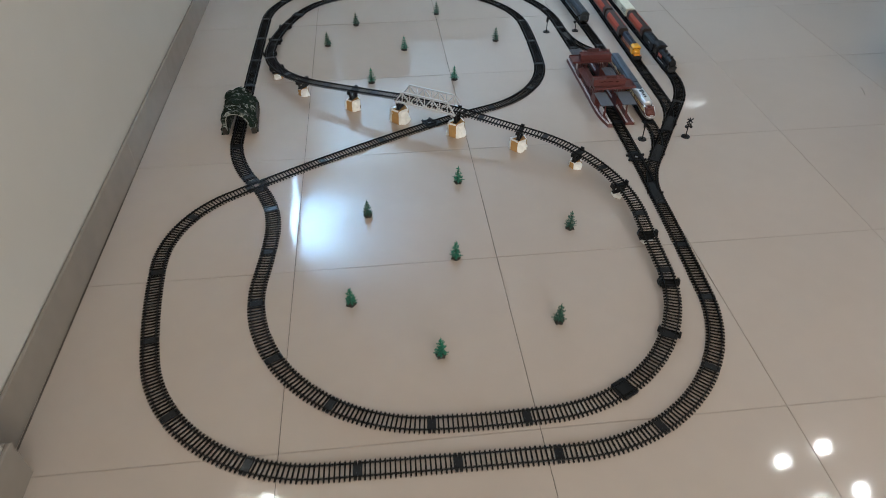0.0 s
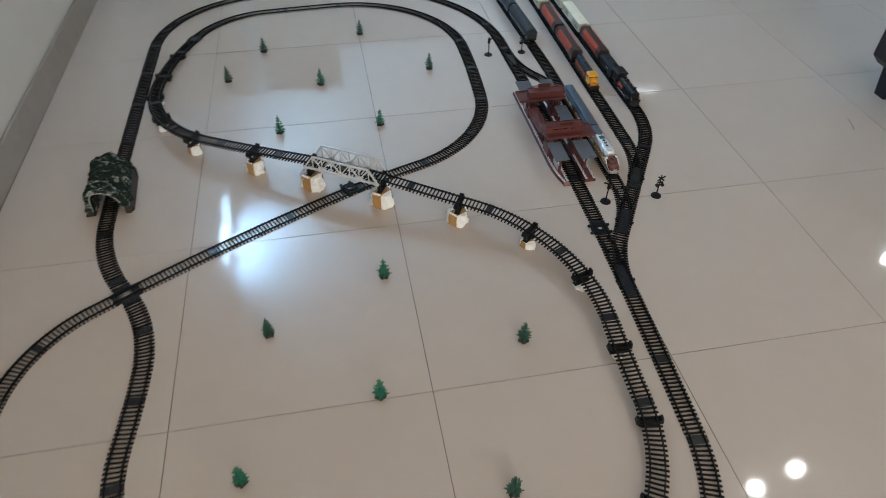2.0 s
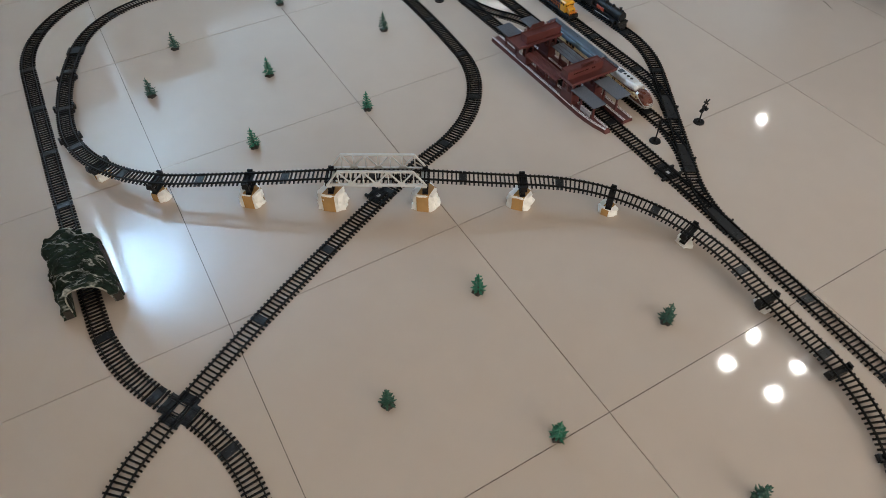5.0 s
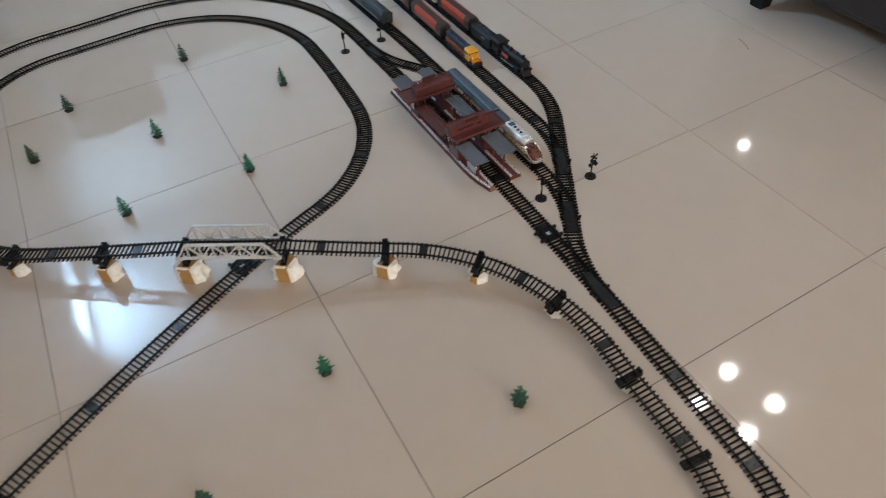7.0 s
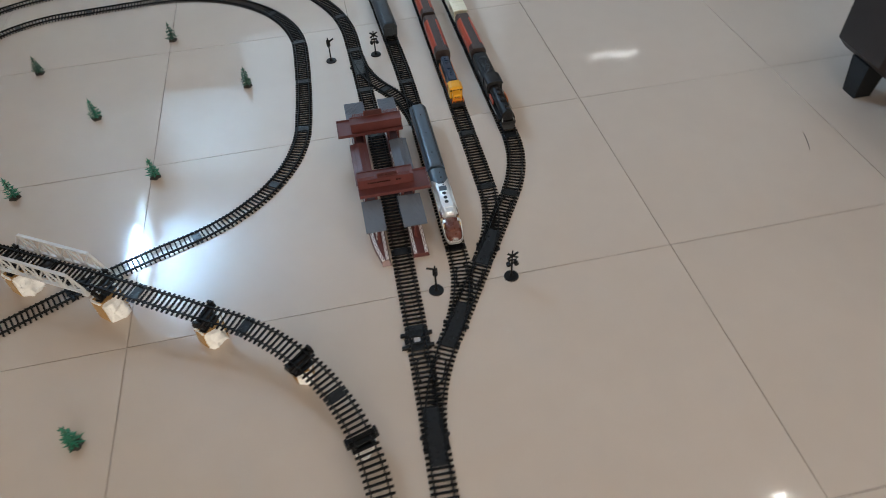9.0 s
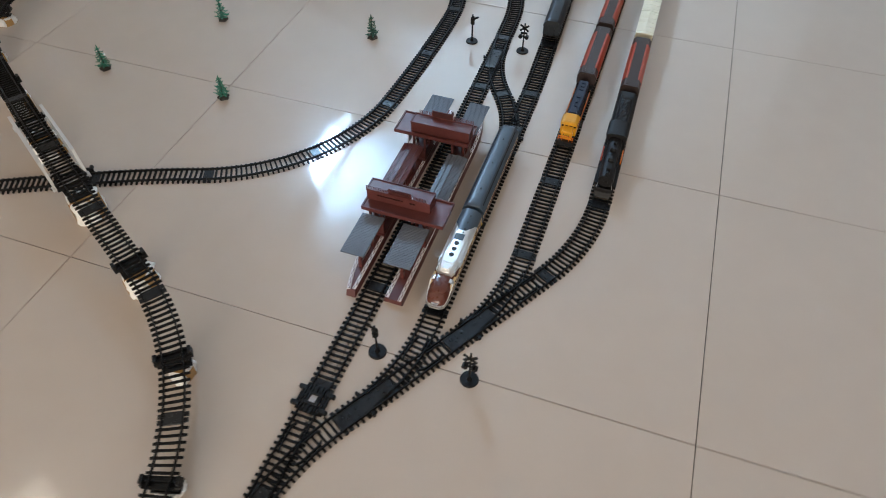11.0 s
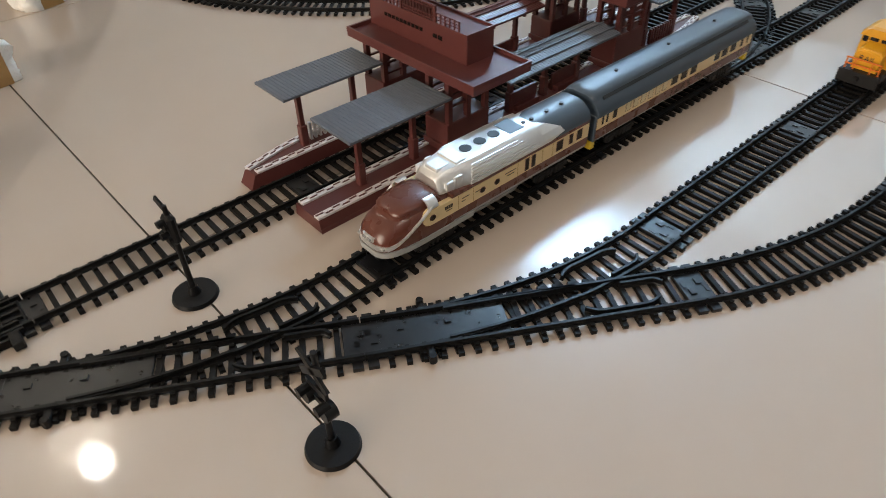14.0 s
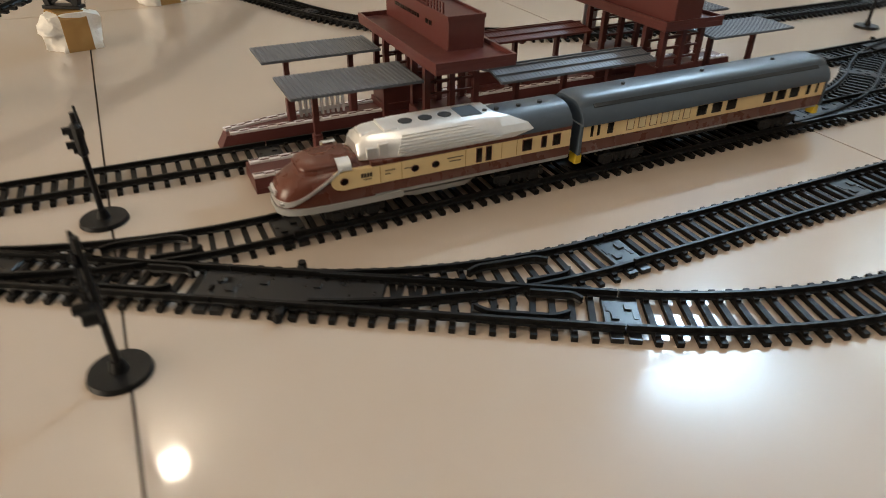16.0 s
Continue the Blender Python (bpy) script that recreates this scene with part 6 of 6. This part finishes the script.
def sideboard(x0, x1, y, high, doors):
    t = thing("sideboard", Matrix.Translation((x0, y, 0)), "plain grey-beige laminate sideboard at the end of the room", "sideboard", "sideboards")
    w = x1 - x0
    bm = bmesh.new()
    box(bm, 0.0, w, 0.02, 0.40, 0.06, high - 0.025, 0.002)
    box(bm, 0.03, w - 0.03, 0.05, 0.38, 0.0, 0.06)
    body = part("body", bm, CABINET, t)
    bm = bmesh.new()
    box(bm, -0.008, w + 0.008, 0.0, 0.405, high - 0.025, high, 0.003)
    part("top", bm, CABINET, t)
    for k in range(doors):
        a, b = w * k / doors + 0.004, w * (k + 1) / doors - 0.004
        bm = bmesh.new()
        box(bm, a, b, 0.002, 0.0195, 0.07, high - 0.035, 0.0015)
        door = part("door", bm, CABINET, t)
        bm = bmesh.new()
        box(bm, (a + b) / 2 - 0.05, (a + b) / 2 + 0.05, -0.018, 0.002, high * 0.8, high * 0.8 + 0.012, 0.003)
        part("handle", bm, LAMP_RIM, door, "pale bar handle")


sideboard(-0.56, -0.06, 3.98, 1.12, 1)
sideboard(0.02, 0.54, 3.98, 1.10, 1)
sideboard(0.545, 1.30, 3.98, 0.80, 2)


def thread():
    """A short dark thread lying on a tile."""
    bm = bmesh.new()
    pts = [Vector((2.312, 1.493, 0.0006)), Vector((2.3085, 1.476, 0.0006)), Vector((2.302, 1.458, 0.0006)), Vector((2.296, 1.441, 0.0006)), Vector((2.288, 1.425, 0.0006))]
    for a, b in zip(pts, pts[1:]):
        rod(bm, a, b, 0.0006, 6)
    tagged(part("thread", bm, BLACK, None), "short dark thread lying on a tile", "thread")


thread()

# ---- floor tiles ----
TILE_SIDE, JOINT = 0.6, 0.0016
bm = bmesh.new()
half = (TILE_SIDE - JOINT) / 2
box(bm, -half, half, -half, half, -0.0032, 0.0)
tile_data = mesh_of("tile", bm, TILE)
for i in range(-1, 11):
    for j in range(-6, 13):
        cx, cy = 0.3 + 0.6 * i, 0.3 + 0.6 * j
        if cx > EAST + 0.3 or cy > 7.5 or (cx < 2.3 and cy > 5.6):
            continue
        lean = Euler((random.gauss(0, 0.0003), random.gauss(0, 0.0003), 0)).to_matrix().to_4x4()
        place("tile", tile_data, floor, Matrix.Translation((cx, cy, -0.0002 + random.uniform(-0.00004, 0.00004))) @ lean)
